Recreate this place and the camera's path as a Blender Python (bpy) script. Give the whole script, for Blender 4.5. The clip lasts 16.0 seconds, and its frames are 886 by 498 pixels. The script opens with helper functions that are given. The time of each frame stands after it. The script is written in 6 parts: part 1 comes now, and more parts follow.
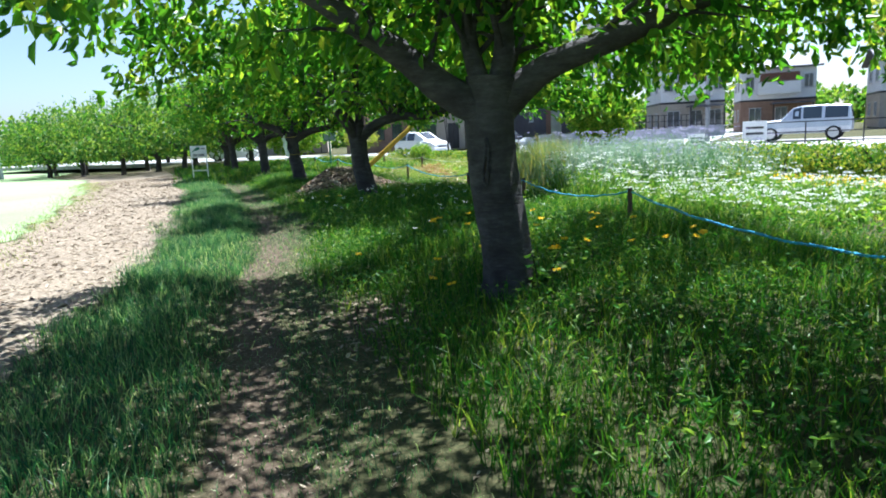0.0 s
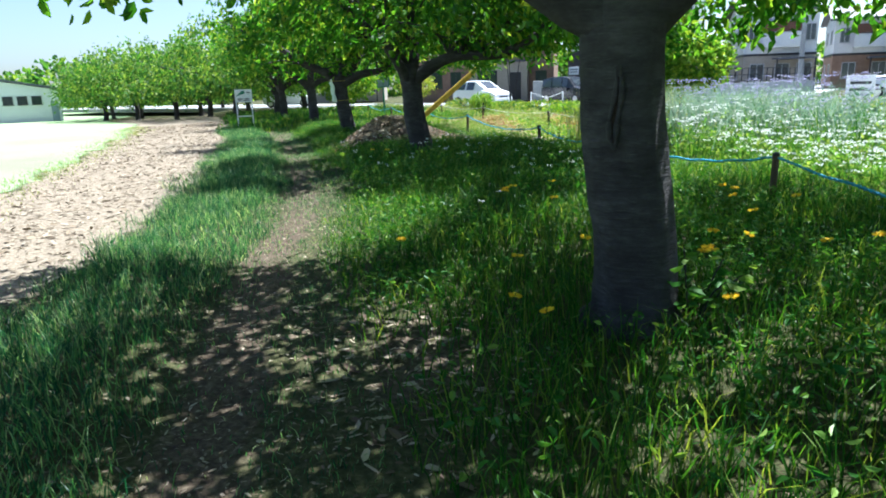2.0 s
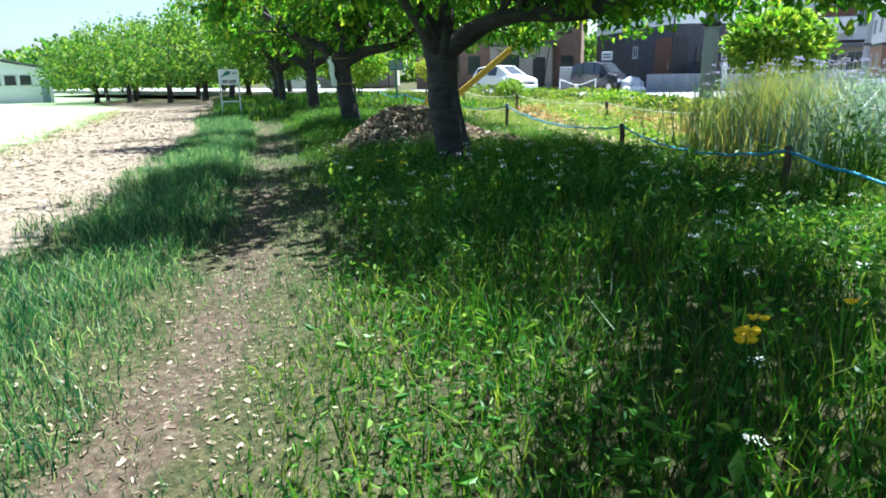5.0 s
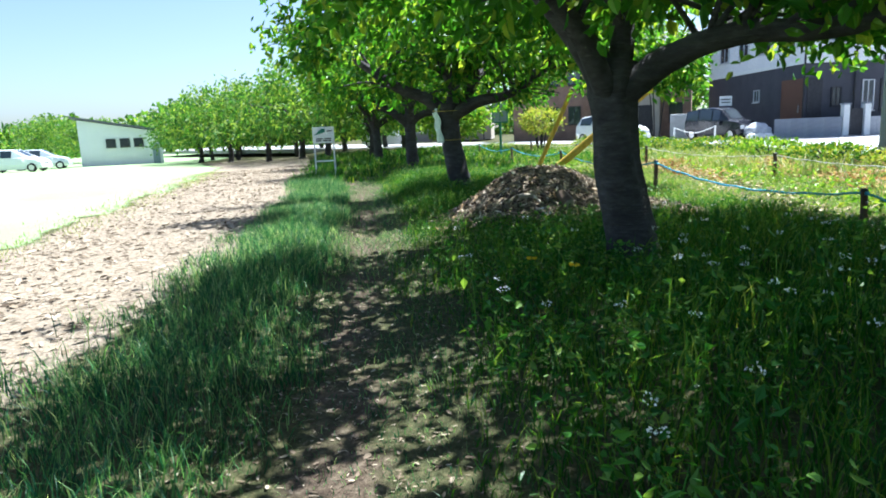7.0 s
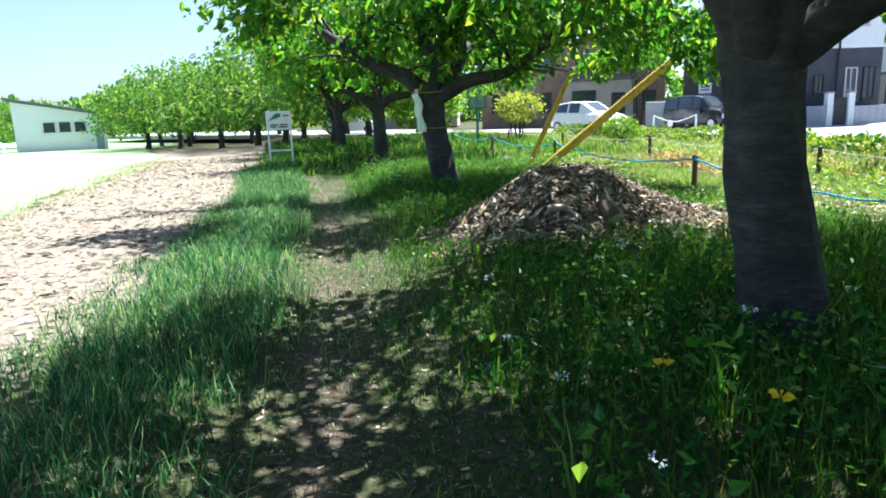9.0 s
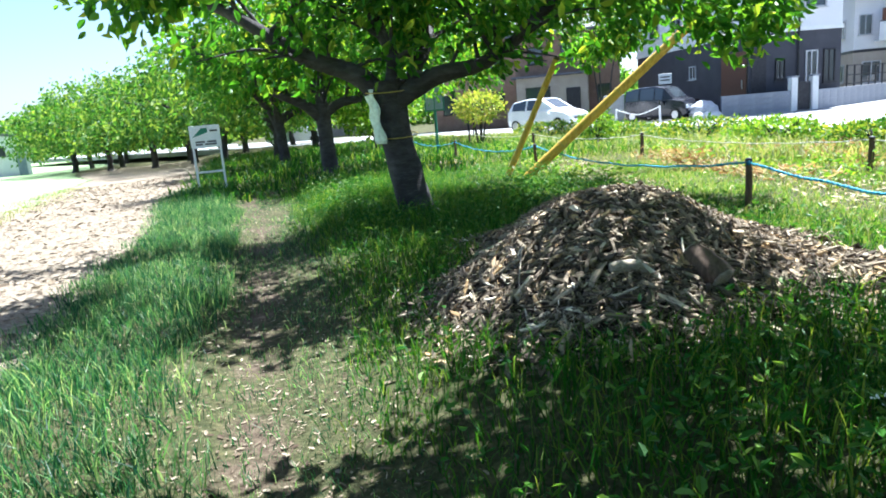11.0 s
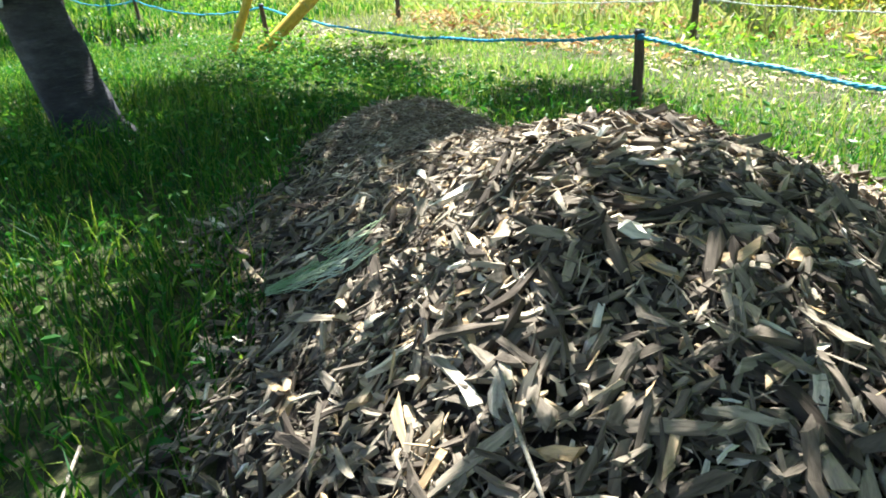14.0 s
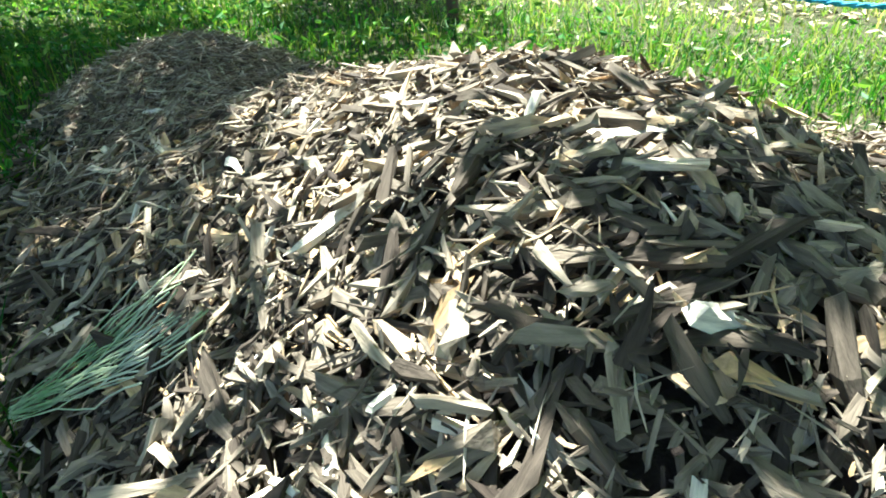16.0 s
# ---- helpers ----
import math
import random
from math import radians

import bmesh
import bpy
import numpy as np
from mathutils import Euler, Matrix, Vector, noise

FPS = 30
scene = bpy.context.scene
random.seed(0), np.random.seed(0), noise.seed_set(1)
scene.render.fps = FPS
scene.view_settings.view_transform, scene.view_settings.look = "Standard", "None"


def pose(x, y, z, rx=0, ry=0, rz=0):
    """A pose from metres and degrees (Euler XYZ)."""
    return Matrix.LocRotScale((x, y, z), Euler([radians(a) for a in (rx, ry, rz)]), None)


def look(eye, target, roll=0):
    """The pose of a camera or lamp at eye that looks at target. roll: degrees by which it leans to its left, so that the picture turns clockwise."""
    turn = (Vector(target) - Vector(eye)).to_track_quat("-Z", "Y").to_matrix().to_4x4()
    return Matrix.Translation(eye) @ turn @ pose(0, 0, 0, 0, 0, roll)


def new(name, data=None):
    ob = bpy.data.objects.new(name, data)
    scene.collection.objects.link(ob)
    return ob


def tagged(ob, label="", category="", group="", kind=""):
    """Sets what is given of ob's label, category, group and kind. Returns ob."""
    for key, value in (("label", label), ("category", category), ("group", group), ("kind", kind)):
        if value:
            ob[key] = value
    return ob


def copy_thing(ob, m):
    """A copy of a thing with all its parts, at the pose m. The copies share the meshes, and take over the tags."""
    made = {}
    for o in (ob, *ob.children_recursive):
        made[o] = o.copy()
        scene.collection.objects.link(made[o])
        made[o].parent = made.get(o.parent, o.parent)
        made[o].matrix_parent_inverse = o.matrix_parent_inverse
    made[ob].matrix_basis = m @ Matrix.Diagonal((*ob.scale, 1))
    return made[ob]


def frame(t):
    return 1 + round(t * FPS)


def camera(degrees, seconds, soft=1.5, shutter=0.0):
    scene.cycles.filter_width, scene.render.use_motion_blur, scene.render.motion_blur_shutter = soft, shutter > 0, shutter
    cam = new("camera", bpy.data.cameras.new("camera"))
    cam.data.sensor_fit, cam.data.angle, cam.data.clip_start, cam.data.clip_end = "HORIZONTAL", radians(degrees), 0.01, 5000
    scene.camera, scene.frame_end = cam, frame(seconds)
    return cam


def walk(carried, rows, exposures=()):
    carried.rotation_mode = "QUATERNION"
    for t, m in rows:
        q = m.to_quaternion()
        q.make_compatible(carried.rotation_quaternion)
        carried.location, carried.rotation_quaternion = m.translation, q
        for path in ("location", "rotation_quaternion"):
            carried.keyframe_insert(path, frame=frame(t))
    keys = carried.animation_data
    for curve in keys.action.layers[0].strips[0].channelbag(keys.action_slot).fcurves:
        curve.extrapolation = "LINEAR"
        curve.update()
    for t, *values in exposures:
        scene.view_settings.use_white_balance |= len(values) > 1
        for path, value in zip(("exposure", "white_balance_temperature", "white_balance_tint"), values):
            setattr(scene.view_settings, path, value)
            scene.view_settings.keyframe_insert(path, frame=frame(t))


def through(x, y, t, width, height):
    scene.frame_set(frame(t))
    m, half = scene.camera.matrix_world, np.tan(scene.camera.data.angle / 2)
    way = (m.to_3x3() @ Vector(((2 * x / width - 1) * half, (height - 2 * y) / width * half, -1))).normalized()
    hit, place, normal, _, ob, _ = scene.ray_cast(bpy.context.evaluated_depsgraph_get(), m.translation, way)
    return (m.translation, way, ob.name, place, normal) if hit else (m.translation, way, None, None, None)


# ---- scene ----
cam = camera(67.9, 16.0, soft=1.85)
ROWS = [  # seconds, eye x y z, yaw, pitch, roll
    (0.0, 4.327, 0.673, 1.376, 15.07, -9.96, 2.89),
    (0.5, 4.221, 1.122, 1.328, 18.88, -13.71, 0.46),
    (1.0, 4.036, 1.522, 1.291, 16.23, -14.86, 2.83),
    (1.5, 3.833, 2.082, 1.239, 16.48, -13.94, 2.83),
    (2.0, 3.623, 2.557, 1.258, 20.03, -13.85, 1.74),
    (2.5, 3.421, 2.933, 1.323, 16.18, -14.39, 2.22),
    (3.0, 3.232, 3.468, 1.300, 15.56, -15.51, 2.82),
    (5.5, 1.543, 6.681, 1.152, 23.73, -14.58, 1.04),
    (6.0, 1.177, 7.165, 1.251, 28.25, -13.33, 3.43),
    (6.5, 0.839, 7.579, 1.226, 29.06, -9.92, 1.48),
    (7.0, 0.504, 8.058, 1.185, 28.71, -10.34, 2.47),
    (7.5, 0.087, 8.517, 1.233, 31.92, -9.95, 2.32),
    (8.0, -0.279, 8.894, 1.235, 28.01, -12.28, 2.50),
    (8.5, -0.483, 9.332, 1.193, 26.63, -14.32, 3.68),
    (9.0, -0.794, 9.802, 1.181, 25.39, -11.60, 1.96),
    (9.5, -1.082, 10.266, 1.176, 20.79, -11.54, 2.54),
    (10.0, -1.373, 10.723, 1.222, 21.27, -10.55, 4.64),
    (12.5, -2.537, 13.119, 1.180, 16.71, -14.55, 3.04),
    (13.0, -2.716, 13.512, 1.168, 11.98, -15.98, 1.45),
    (13.5, -2.860, 13.879, 1.136, 2.50, -21.22, 1.93),
    (14.0, -2.950, 14.261, 1.131, -4.35, -25.02, 3.29),
    (14.5, -3.045, 14.490, 1.113, -14.56, -26.86, 1.92),
    (15.0, -3.086, 14.662, 1.094, -22.09, -29.97, 2.90),
    (15.5, -3.011, 14.887, 1.079, -24.50, -33.74, 1.79),
    (16.0, -2.999, 14.958, 1.085, -24.22, -33.90, 2.16),
]
walk(cam, [(t, pose(x, y, z, 90 + pitch, roll, yaw)) for t, x, y, z, yaw, pitch, roll in ROWS],
     exposures=[(0.0, 1.85, 5550, 9), (3.0, 1.95, 5500, 6), (5.5, 2.06, 5550, 7), (7.0, 2.0, 5550, 8), (10.0, 2.2, 5500, 8), (12.5, 2.35, 5600, 9), (14.5, 2.52, 5650, 5), (16.0, 2.7, 5600, 0)])

# ---- light ----
SUN_AZ, SUN_EL = radians(72), radians(62)          # azimuth from +x towards +y
sun_dir = Vector((math.cos(SUN_EL) * math.cos(SUN_AZ), math.cos(SUN_EL) * math.sin(SUN_AZ), math.sin(SUN_EL)))
world = bpy.data.worlds.new("sky")
scene.world = world
world.use_nodes = True
sky = world.node_tree.nodes.new("ShaderNodeTexSky")
sky.sky_type, sky.sun_disc = "NISHITA", False
sky.sun_elevation, sky.sun_rotation = SUN_EL, math.pi / 2 - SUN_AZ
sky.air_density, sky.dust_density, sky.ozone_density = 0.8, 1.6, 0.3
world.node_tree.nodes["Background"].inputs[1].default_value = 0.057
world.node_tree.links.new(sky.outputs[0], world.node_tree.nodes["Background"].inputs[0])
sun = new("sun", bpy.data.lights.new("sun", "SUN"))
sun.data.energy, sun.data.angle, sun.data.color = 5.0, radians(0.55), (1.0, 0.95, 0.86)
sun.matrix_world = look(sun_dir * 50, (0, 0, 0))

rng = np.random.default_rng(7)


# ---- materials ----
def shader(name, rough=0.8, metal=0.0, spec=0.3):
    m = bpy.data.materials.new(name)
    m.use_nodes = True
    b = m.node_tree.nodes["Principled BSDF"]
    b.inputs["Roughness"].default_value, b.inputs["Metallic"].default_value = rough, metal
    b.inputs["Specular IOR Level"].default_value = spec
    return m, m.node_tree.nodes, m.node_tree.links, b


def ramp(nodes, links, fac, stops):
    r = nodes.new("ShaderNodeValToRGB")
    while len(r.color_ramp.elements) < len(stops):
        r.color_ramp.elements.new(0.5)
    for e, (p, c) in zip(r.color_ramp.elements, stops):
        e.position, e.color = p, (*c, 1)
    links.new(fac, r.inputs[0])
    return r.outputs[0]


def noise_tex(nodes, links, scale, detail=5, rough=0.6, stretch=None, space="Object"):
    co = nodes.new("ShaderNodeTexCoord")
    n = nodes.new("ShaderNodeTexNoise")
    n.inputs["Scale"].default_value, n.inputs["Detail"].default_value, n.inputs["Roughness"].default_value = scale, detail, rough
    src = co.outputs[space]
    if stretch:
        mp = nodes.new("ShaderNodeMapping")
        mp.inputs["Scale"].default_value = stretch
        links.new(src, mp.inputs[0])
        src = mp.outputs[0]
    links.new(src, n.inputs["Vector"])
    return n.outputs[0]


def mix(nodes, links, kind, fac, a, b):
    m = nodes.new("ShaderNodeMix")
    m.data_type, m.blend_type = "RGBA", kind
    for slot, v in ((0, fac), (6, a), (7, b)):
        if isinstance(v, (int, float)):
            m.inputs[slot].default_value = v
        elif isinstance(v, tuple):
            m.inputs[slot].default_value = (*v, 1)
        else:
            links.new(v, m.inputs[slot])
    return m.outputs[2]


def bump(nodes, links, bsdf, height, strength, dist):
    b = nodes.new("ShaderNodeBump")
    b.inputs["Strength"].default_value, b.inputs["Distance"].default_value = strength, dist
    links.new(height, b.inputs["Height"])
    links.new(b.outputs[0], bsdf.inputs["Normal"])


def plain(name, stops, scale=6.0, rough=0.8, metal=0.0, spec=0.3, bump_s=0.2, bump_d=0.004, stretch=None, fine=60.0):
    """Two scales of noise between the given colours, with fine relief."""
    m, n, l, b = shader(name, rough, metal, spec)
    big = noise_tex(n, l, scale, 4, 0.6, stretch)
    small = noise_tex(n, l, fine, 6, 0.65, stretch)
    c = ramp(n, l, big, stops)
    c2 = ramp(n, l, small, [(0.3, (0.72, 0.72, 0.72)), (0.7, (1.15, 1.15, 1.15))])
    l.new(mix(n, l, "MULTIPLY", 1.0, c, c2), b.inputs["Base Color"])
    bump(n, l, b, small, bump_s, bump_d)
    return m


def leafy(name, stops, through=0.45, rough=0.5, tint=(1.3, 1.35, 0.5), patch=None):
    """Thin leaves: gloss and colour on top, light passing through; each blade or leaf takes its own shade."""
    m, n, l, b = shader(name, rough, 0.0, 0.2)
    g = n.new("ShaderNodeNewGeometry")
    c = ramp(n, l, g.outputs["Random Per Island"], stops)
    if patch:
        f = ramp(n, l, noise_tex(n, l, 0.9, 4, 0.6), [(0.35, (0.65, 0.75, 0.7)), (0.65, patch)])
        c = mix(n, l, "MULTIPLY", 1.0, c, f)
    l.new(c, b.inputs["Base Color"])
    t = n.new("ShaderNodeBsdfTranslucent")
    l.new(mix(n, l, "MULTIPLY", 1.0, c, tint), t.inputs["Color"])
    s = n.new("ShaderNodeMixShader")
    s.inputs[0].default_value = through
    l.new(b.outputs[0], s.inputs[1])
    l.new(t.outputs[0], s.inputs[2])
    l.new(s.outputs[0], n["Material Output"].inputs[0])
    return m


def island_wood(name, stops, rough=0.85, scale=40.0, by_object=False):
    m, n, l, b = shader(name, rough, 0.0, 0.15)
    if by_object:
        src = n.new("ShaderNodeObjectInfo").outputs["Random"]
    else:
        src = n.new("ShaderNodeNewGeometry").outputs["Random Per Island"]
    c = ramp(n, l, src, stops)
    at = n.new("ShaderNodeAttribute")
    at.attribute_name = "grain"
    tx = n.new("ShaderNodeTexNoise")
    tx.inputs["Scale"].default_value, tx.inputs["Detail"].default_value, tx.inputs["Roughness"].default_value = 1.6, 5, 0.65
    l.new(at.outputs["Vector"], tx.inputs["Vector"])
    grain = tx.outputs[0]
    c2 = ramp(n, l, grain, [(0.28, (0.42, 0.40, 0.37)), (0.5, (0.95, 0.93, 0.9)), (0.72, (1.35, 1.32, 1.28))])
    l.new(mix(n, l, "MULTIPLY", 1.0, c, c2), b.inputs["Base Color"])
    bump(n, l, b, grain, 0.8, 0.006)
    return m


M_GRASS = leafy("meadow_grass", [(0.0, (0.012, 0.058, 0.014)), (0.4, (0.028, 0.11, 0.018)), (0.75, (0.08, 0.19, 0.024)), (1.0, (0.24, 0.29, 0.07))], 0.52, 0.5, patch=(1.2, 1.1, 0.9))
M_STRIP = leafy("strip_grass", [(0.0, (0.009, 0.050, 0.034)), (0.4, (0.025, 0.10, 0.052)), (0.8, (0.13, 0.27, 0.10)), (1.0, (0.38, 0.43, 0.24))], 0.52, 0.4, (1.4, 1.45, 0.8), patch=(1.15, 1.1, 1.0))
M_DRY = leafy("sunny_bed_grass", [(0.0, (0.10, 0.18, 0.04)), (0.4, (0.20, 0.26, 0.08)), (0.75, (0.32, 0.33, 0.15)), (1.0, (0.42, 0.37, 0.24))], 0.4, 0.5)
M_REED = leafy("tall_reeds", [(0.0, (0.10, 0.17, 0.09)), (0.6, (0.18, 0.25, 0.13)), (1.0, (0.40, 0.32, 0.14))], 0.4, 0.5)
M_LEAF = leafy("cherry_leaves", [(0.0, (0.025, 0.09, 0.014)), (0.45, (0.055, 0.16, 0.02)), (0.8, (0.11, 0.22, 0.03)), (1.0, (0.25, 0.30, 0.045))], 0.52, 0.4, (1.7, 1.75, 0.45))
M_FARLEAF = leafy("far_tree_leaves", [(0.0, (0.035, 0.10, 0.024)), (0.5, (0.075, 0.17, 0.035)), (1.0, (0.21, 0.27, 0.06))], 0.48, 0.5, (1.6, 1.7, 0.6))
M_BUSH = leafy("bright_bush_leaves", [(0.0, (0.08, 0.19, 0.02)), (0.6, (0.17, 0.31, 0.03)), (1.0, (0.36, 0.42, 0.06))], 0.4, 0.45)
M_HEDGE = leafy("hedge_leaves", [(0.0, (0.04, 0.13, 0.02)), (0.5, (0.11, 0.22, 0.03)), (1.0, (0.42, 0.42, 0.06))], 0.35, 0.5)
M_YBUSH = leafy("yellow_shrub_leaves", [(0.0, (0.16, 0.24, 0.04)), (0.6, (0.32, 0.36, 0.07)), (1.0, (0.46, 0.40, 0.10))], 0.4, 0.5)
M_TURF = leafy("short_turf", [(0.0, (0.06, 0.16, 0.03)), (0.5, (0.13, 0.26, 0.05)), (1.0, (0.30, 0.36, 0.12))], 0.45, 0.5)
M_HERB = leafy("grey_green_herbs", [(0.0, (0.10, 0.18, 0.13)), (0.6, (0.19, 0.28, 0.22)), (1.0, (0.34, 0.38, 0.30))], 0.4, 0.5, (1.2, 1.25, 1.0))
M_WITHER = leafy("withered_leaves", [(0.0, (0.22, 0.11, 0.045)), (0.5, (0.38, 0.25, 0.10)), (1.0, (0.55, 0.46, 0.26))], 0.35, 0.6, (1.2, 1.1, 0.8))
M_WEED = leafy("broad_weeds", [(0.0, (0.025, 0.10, 0.02)), (0.5, (0.06, 0.18, 0.025)), (1.0, (0.20, 0.30, 0.06))], 0.4, 0.4)
M_PETAL = leafy("white_petals", [(0.0, (0.70, 0.72, 0.68)), (1.0, (0.85, 0.86, 0.84))], 0.3, 0.6, (1.0, 1.0, 1.0))
M_LILAC = leafy("lilac_petals", [(0.0, (0.30, 0.28, 0.48)), (1.0, (0.48, 0.45, 0.62))], 0.3, 0.6, (1.0, 1.0, 1.0))
M_YELLOW = leafy("yellow_petals", [(0.0, (0.85, 0.52, 0.015)), (1.0, (0.88, 0.66, 0.03))], 0.3, 0.6, (1.0, 1.0, 1.0))
M_LITTER = island_wood("path_litter", [(0.0, (0.07, 0.048, 0.034)), (0.5, (0.17, 0.13, 0.095)), (1.0, (0.40, 0.345, 0.26))])
M_MULCH = island_wood("sunny_mulch", [(0.0, (0.07, 0.052, 0.036)), (0.5, (0.22, 0.175, 0.125)), (1.0, (0.42, 0.36, 0.275))])
CHIPS = [(0.0, (0.04, 0.030, 0.023)), (0.3, (0.115, 0.092, 0.068)), (0.6, (0.235, 0.192, 0.142)), (0.84, (0.365, 0.305, 0.22)), (0.93, (0.52, 0.35, 0.18)), (1.0, (0.72, 0.67, 0.56))]
M_CHIP = island_wood("wood_chips", CHIPS, scale=55.0)
M_FIBRE = island_wood("bark_fibre", [(0.0, (0.11, 0.075, 0.05)), (0.5, (0.27, 0.21, 0.15)), (1.0, (0.55, 0.48, 0.37))])
M_STRAW = island_wood("dry_straw", [(0.0, (0.22, 0.16, 0.09)), (0.5, (0.42, 0.34, 0.21)), (1.0, (0.62, 0.55, 0.40))])
M_CHIP_ONE = island_wood("single_wood_chip", CHIPS, scale=55.0, by_object=True)
M_SPLIT = plain("bleached_wood", [(0.3, (0.22, 0.175, 0.12)), (0.7, (0.47, 0.41, 0.32))], 12, 0.85, stretch=(2, 8, 8), fine=90)
# near-black colour that paints in the shade of gaps and cracks
M_GAP_SHADE = plain("painted_gap_shade", [(0.3, (0.016, 0.011, 0.008)), (0.7, (0.05, 0.036, 0.026))], 20, 0.95, bump_s=0.9, bump_d=0.02, fine=70)
M_ROAD = plain("sunlit_asphalt", [(0.3, (0.28, 0.28, 0.285)), (0.7, (0.36, 0.36, 0.365))], 0.7, 0.9, bump_s=0.3, fine=120)
M_KERB = plain("kerb_concrete", [(0.3, (0.30, 0.30, 0.29)), (0.7, (0.40, 0.40, 0.38))], 3, 0.9)
M_BLOCK = plain("concrete_block_wall", [(0.3, (0.26, 0.28, 0.32)), (0.7, (0.34, 0.36, 0.40))], 2.5, 0.9)
M_DARKWALL = plain("dark_grey_siding", [(0.3, (0.050, 0.052, 0.066)), (0.7, (0.075, 0.076, 0.092))], 1.5, 0.7)
M_WHITEWALL = plain("white_render", [(0.3, (0.72, 0.73, 0.76)), (0.7, (0.80, 0.80, 0.82))], 0.8, 0.85, fine=90)
M_TANWALL = plain("tan_brick_tile", [(0.3, (0.24, 0.15, 0.11)), (0.7, (0.33, 0.22, 0.16))], 2, 0.85)
M_BEIGE = plain("beige_siding", [(0.3, (0.38, 0.33, 0.28)), (0.7, (0.46, 0.41, 0.35))], 2, 0.85)
M_ROOF = plain("slate_roof", [(0.3, (0.10, 0.10, 0.12)), (0.7, (0.17, 0.17, 0.19))], 2, 0.7)
M_DOOR = plain("brown_door_wood", [(0.3, (0.11, 0.05, 0.035)), (0.7, (0.17, 0.08, 0.05))], 5, 0.5, stretch=(8, 8, 1))
M_FRAMEW = plain("window_frame_grey", [(0.3, (0.45, 0.46, 0.48)), (0.7, (0.55, 0.56, 0.58))], 5, 0.5)
M_DARKM = plain("dark_metal", [(0.3, (0.03, 0.03, 0.035)), (0.7, (0.06, 0.06, 0.065))], 8, 0.5, 0.4)
M_WHITEP = plain("white_paint", [(0.3, (0.74, 0.76, 0.76)), (0.7, (0.82, 0.83, 0.82))], 4, 0.5)
M_GREENP = plain("green_paint", [(0.3, (0.03, 0.16, 0.10)), (0.7, (0.05, 0.22, 0.14))], 5, 0.5)
M_BLUEGREY = plain("blue_grey_panel", [(0.3, (0.20, 0.26, 0.32)), (0.7, (0.28, 0.34, 0.40))], 4, 0.5)
M_INK = plain("black_print", [(0.3, (0.03, 0.03, 0.03)), (0.7, (0.06, 0.06, 0.06))], 9, 0.6)
M_PALE = plain("pale_green_plastic_sheet", [(0.3, (0.58, 0.68, 0.60)), (0.7, (0.72, 0.80, 0.72))], 5, 0.45, bump_s=0.4, bump_d=0.01, fine=18)
M_PALEGREY = plain("pale_grey_sheet", [(0.3, (0.36, 0.39, 0.44)), (0.7, (0.52, 0.55, 0.60))], 5, 0.45, bump_s=0.5, bump_d=0.02, fine=14)
M_YPOLE = plain("yellow_painted_timber", [(0.25, (0.34, 0.20, 0.03)), (0.5, (0.58, 0.38, 0.05)), (0.8, (0.66, 0.48, 0.10))], 7, 0.65, stretch=(3, 3, 0.6), fine=45)
M_BLUEROPE = plain("blue_plastic_rope", [(0.3, (0.03, 0.24, 0.42)), (0.7, (0.08, 0.42, 0.60))], 30, 0.5, fine=150)
M_WHITEROPE = plain("pale_rope", [(0.3, (0.45, 0.46, 0.42)), (0.7, (0.58, 0.58, 0.52))], 30, 0.8, fine=150)
M_POST = plain("dark_timber_stake", [(0.3, (0.07, 0.045, 0.03)), (0.7, (0.16, 0.11, 0.075))], 9, 0.85, stretch=(6, 6, 1))
M_STRAP = plain("yellow_twine", [(0.3, (0.40, 0.30, 0.06)), (0.7, (0.55, 0.42, 0.12))], 30, 0.8)
M_UPOLE = plain("utility_pole_concrete", [(0.3, (0.24, 0.25, 0.27)), (0.7, (0.33, 0.34, 0.36))], 3, 0.85)
M_TYRE = plain("tyre_rubber", [(0.3, (0.02, 0.02, 0.02)), (0.7, (0.035, 0.035, 0.035))], 20, 0.85)
M_RIM = plain("silver_wheel", [(0.3, (0.55, 0.55, 0.56)), (0.7, (0.68, 0.68, 0.69))], 9, 0.35, 0.7)
M_BLACKCAR = plain("black_car_paint", [(0.3, (0.012, 0.014, 0.022)), (0.7, (0.02, 0.022, 0.032))], 2, 0.18, 0.0, 0.6, 0.02)
M_WHITECAR = plain("white_car_paint", [(0.3, (0.74, 0.76, 0.79)), (0.7, (0.80, 0.82, 0.84))], 2, 0.2, 0.0, 0.6, 0.02)
M_SILVERCAR = plain("silver_car_paint", [(0.3, (0.50, 0.54, 0.60)), (0.7, (0.58, 0.62, 0.68))], 2, 0.25, 0.3, 0.6, 0.02)
M_LAMP = plain("headlamp_plastic", [(0.3, (0.70, 0.72, 0.74)), (0.7, (0.80, 0.82, 0.84))], 9, 0.15)
M_PLATE = plain("yellow_number_plate", [(0.3, (0.72, 0.50, 0.04)), (0.7, (0.80, 0.58, 0.06))], 9, 0.5)
M_STALK = plain("cut_stalk", [(0.35, (0.16, 0.30, 0.10)), (0.5, (0.38, 0.46, 0.26)), (0.7, (0.58, 0.58, 0.44))], 4, 0.6, fine=40)
M_GLASS, _n, _l, _b = shader("window_glass", 0.06, 0.0, 0.9)
_b.inputs["Base Color"].default_value = (0.035, 0.045, 0.055, 1)


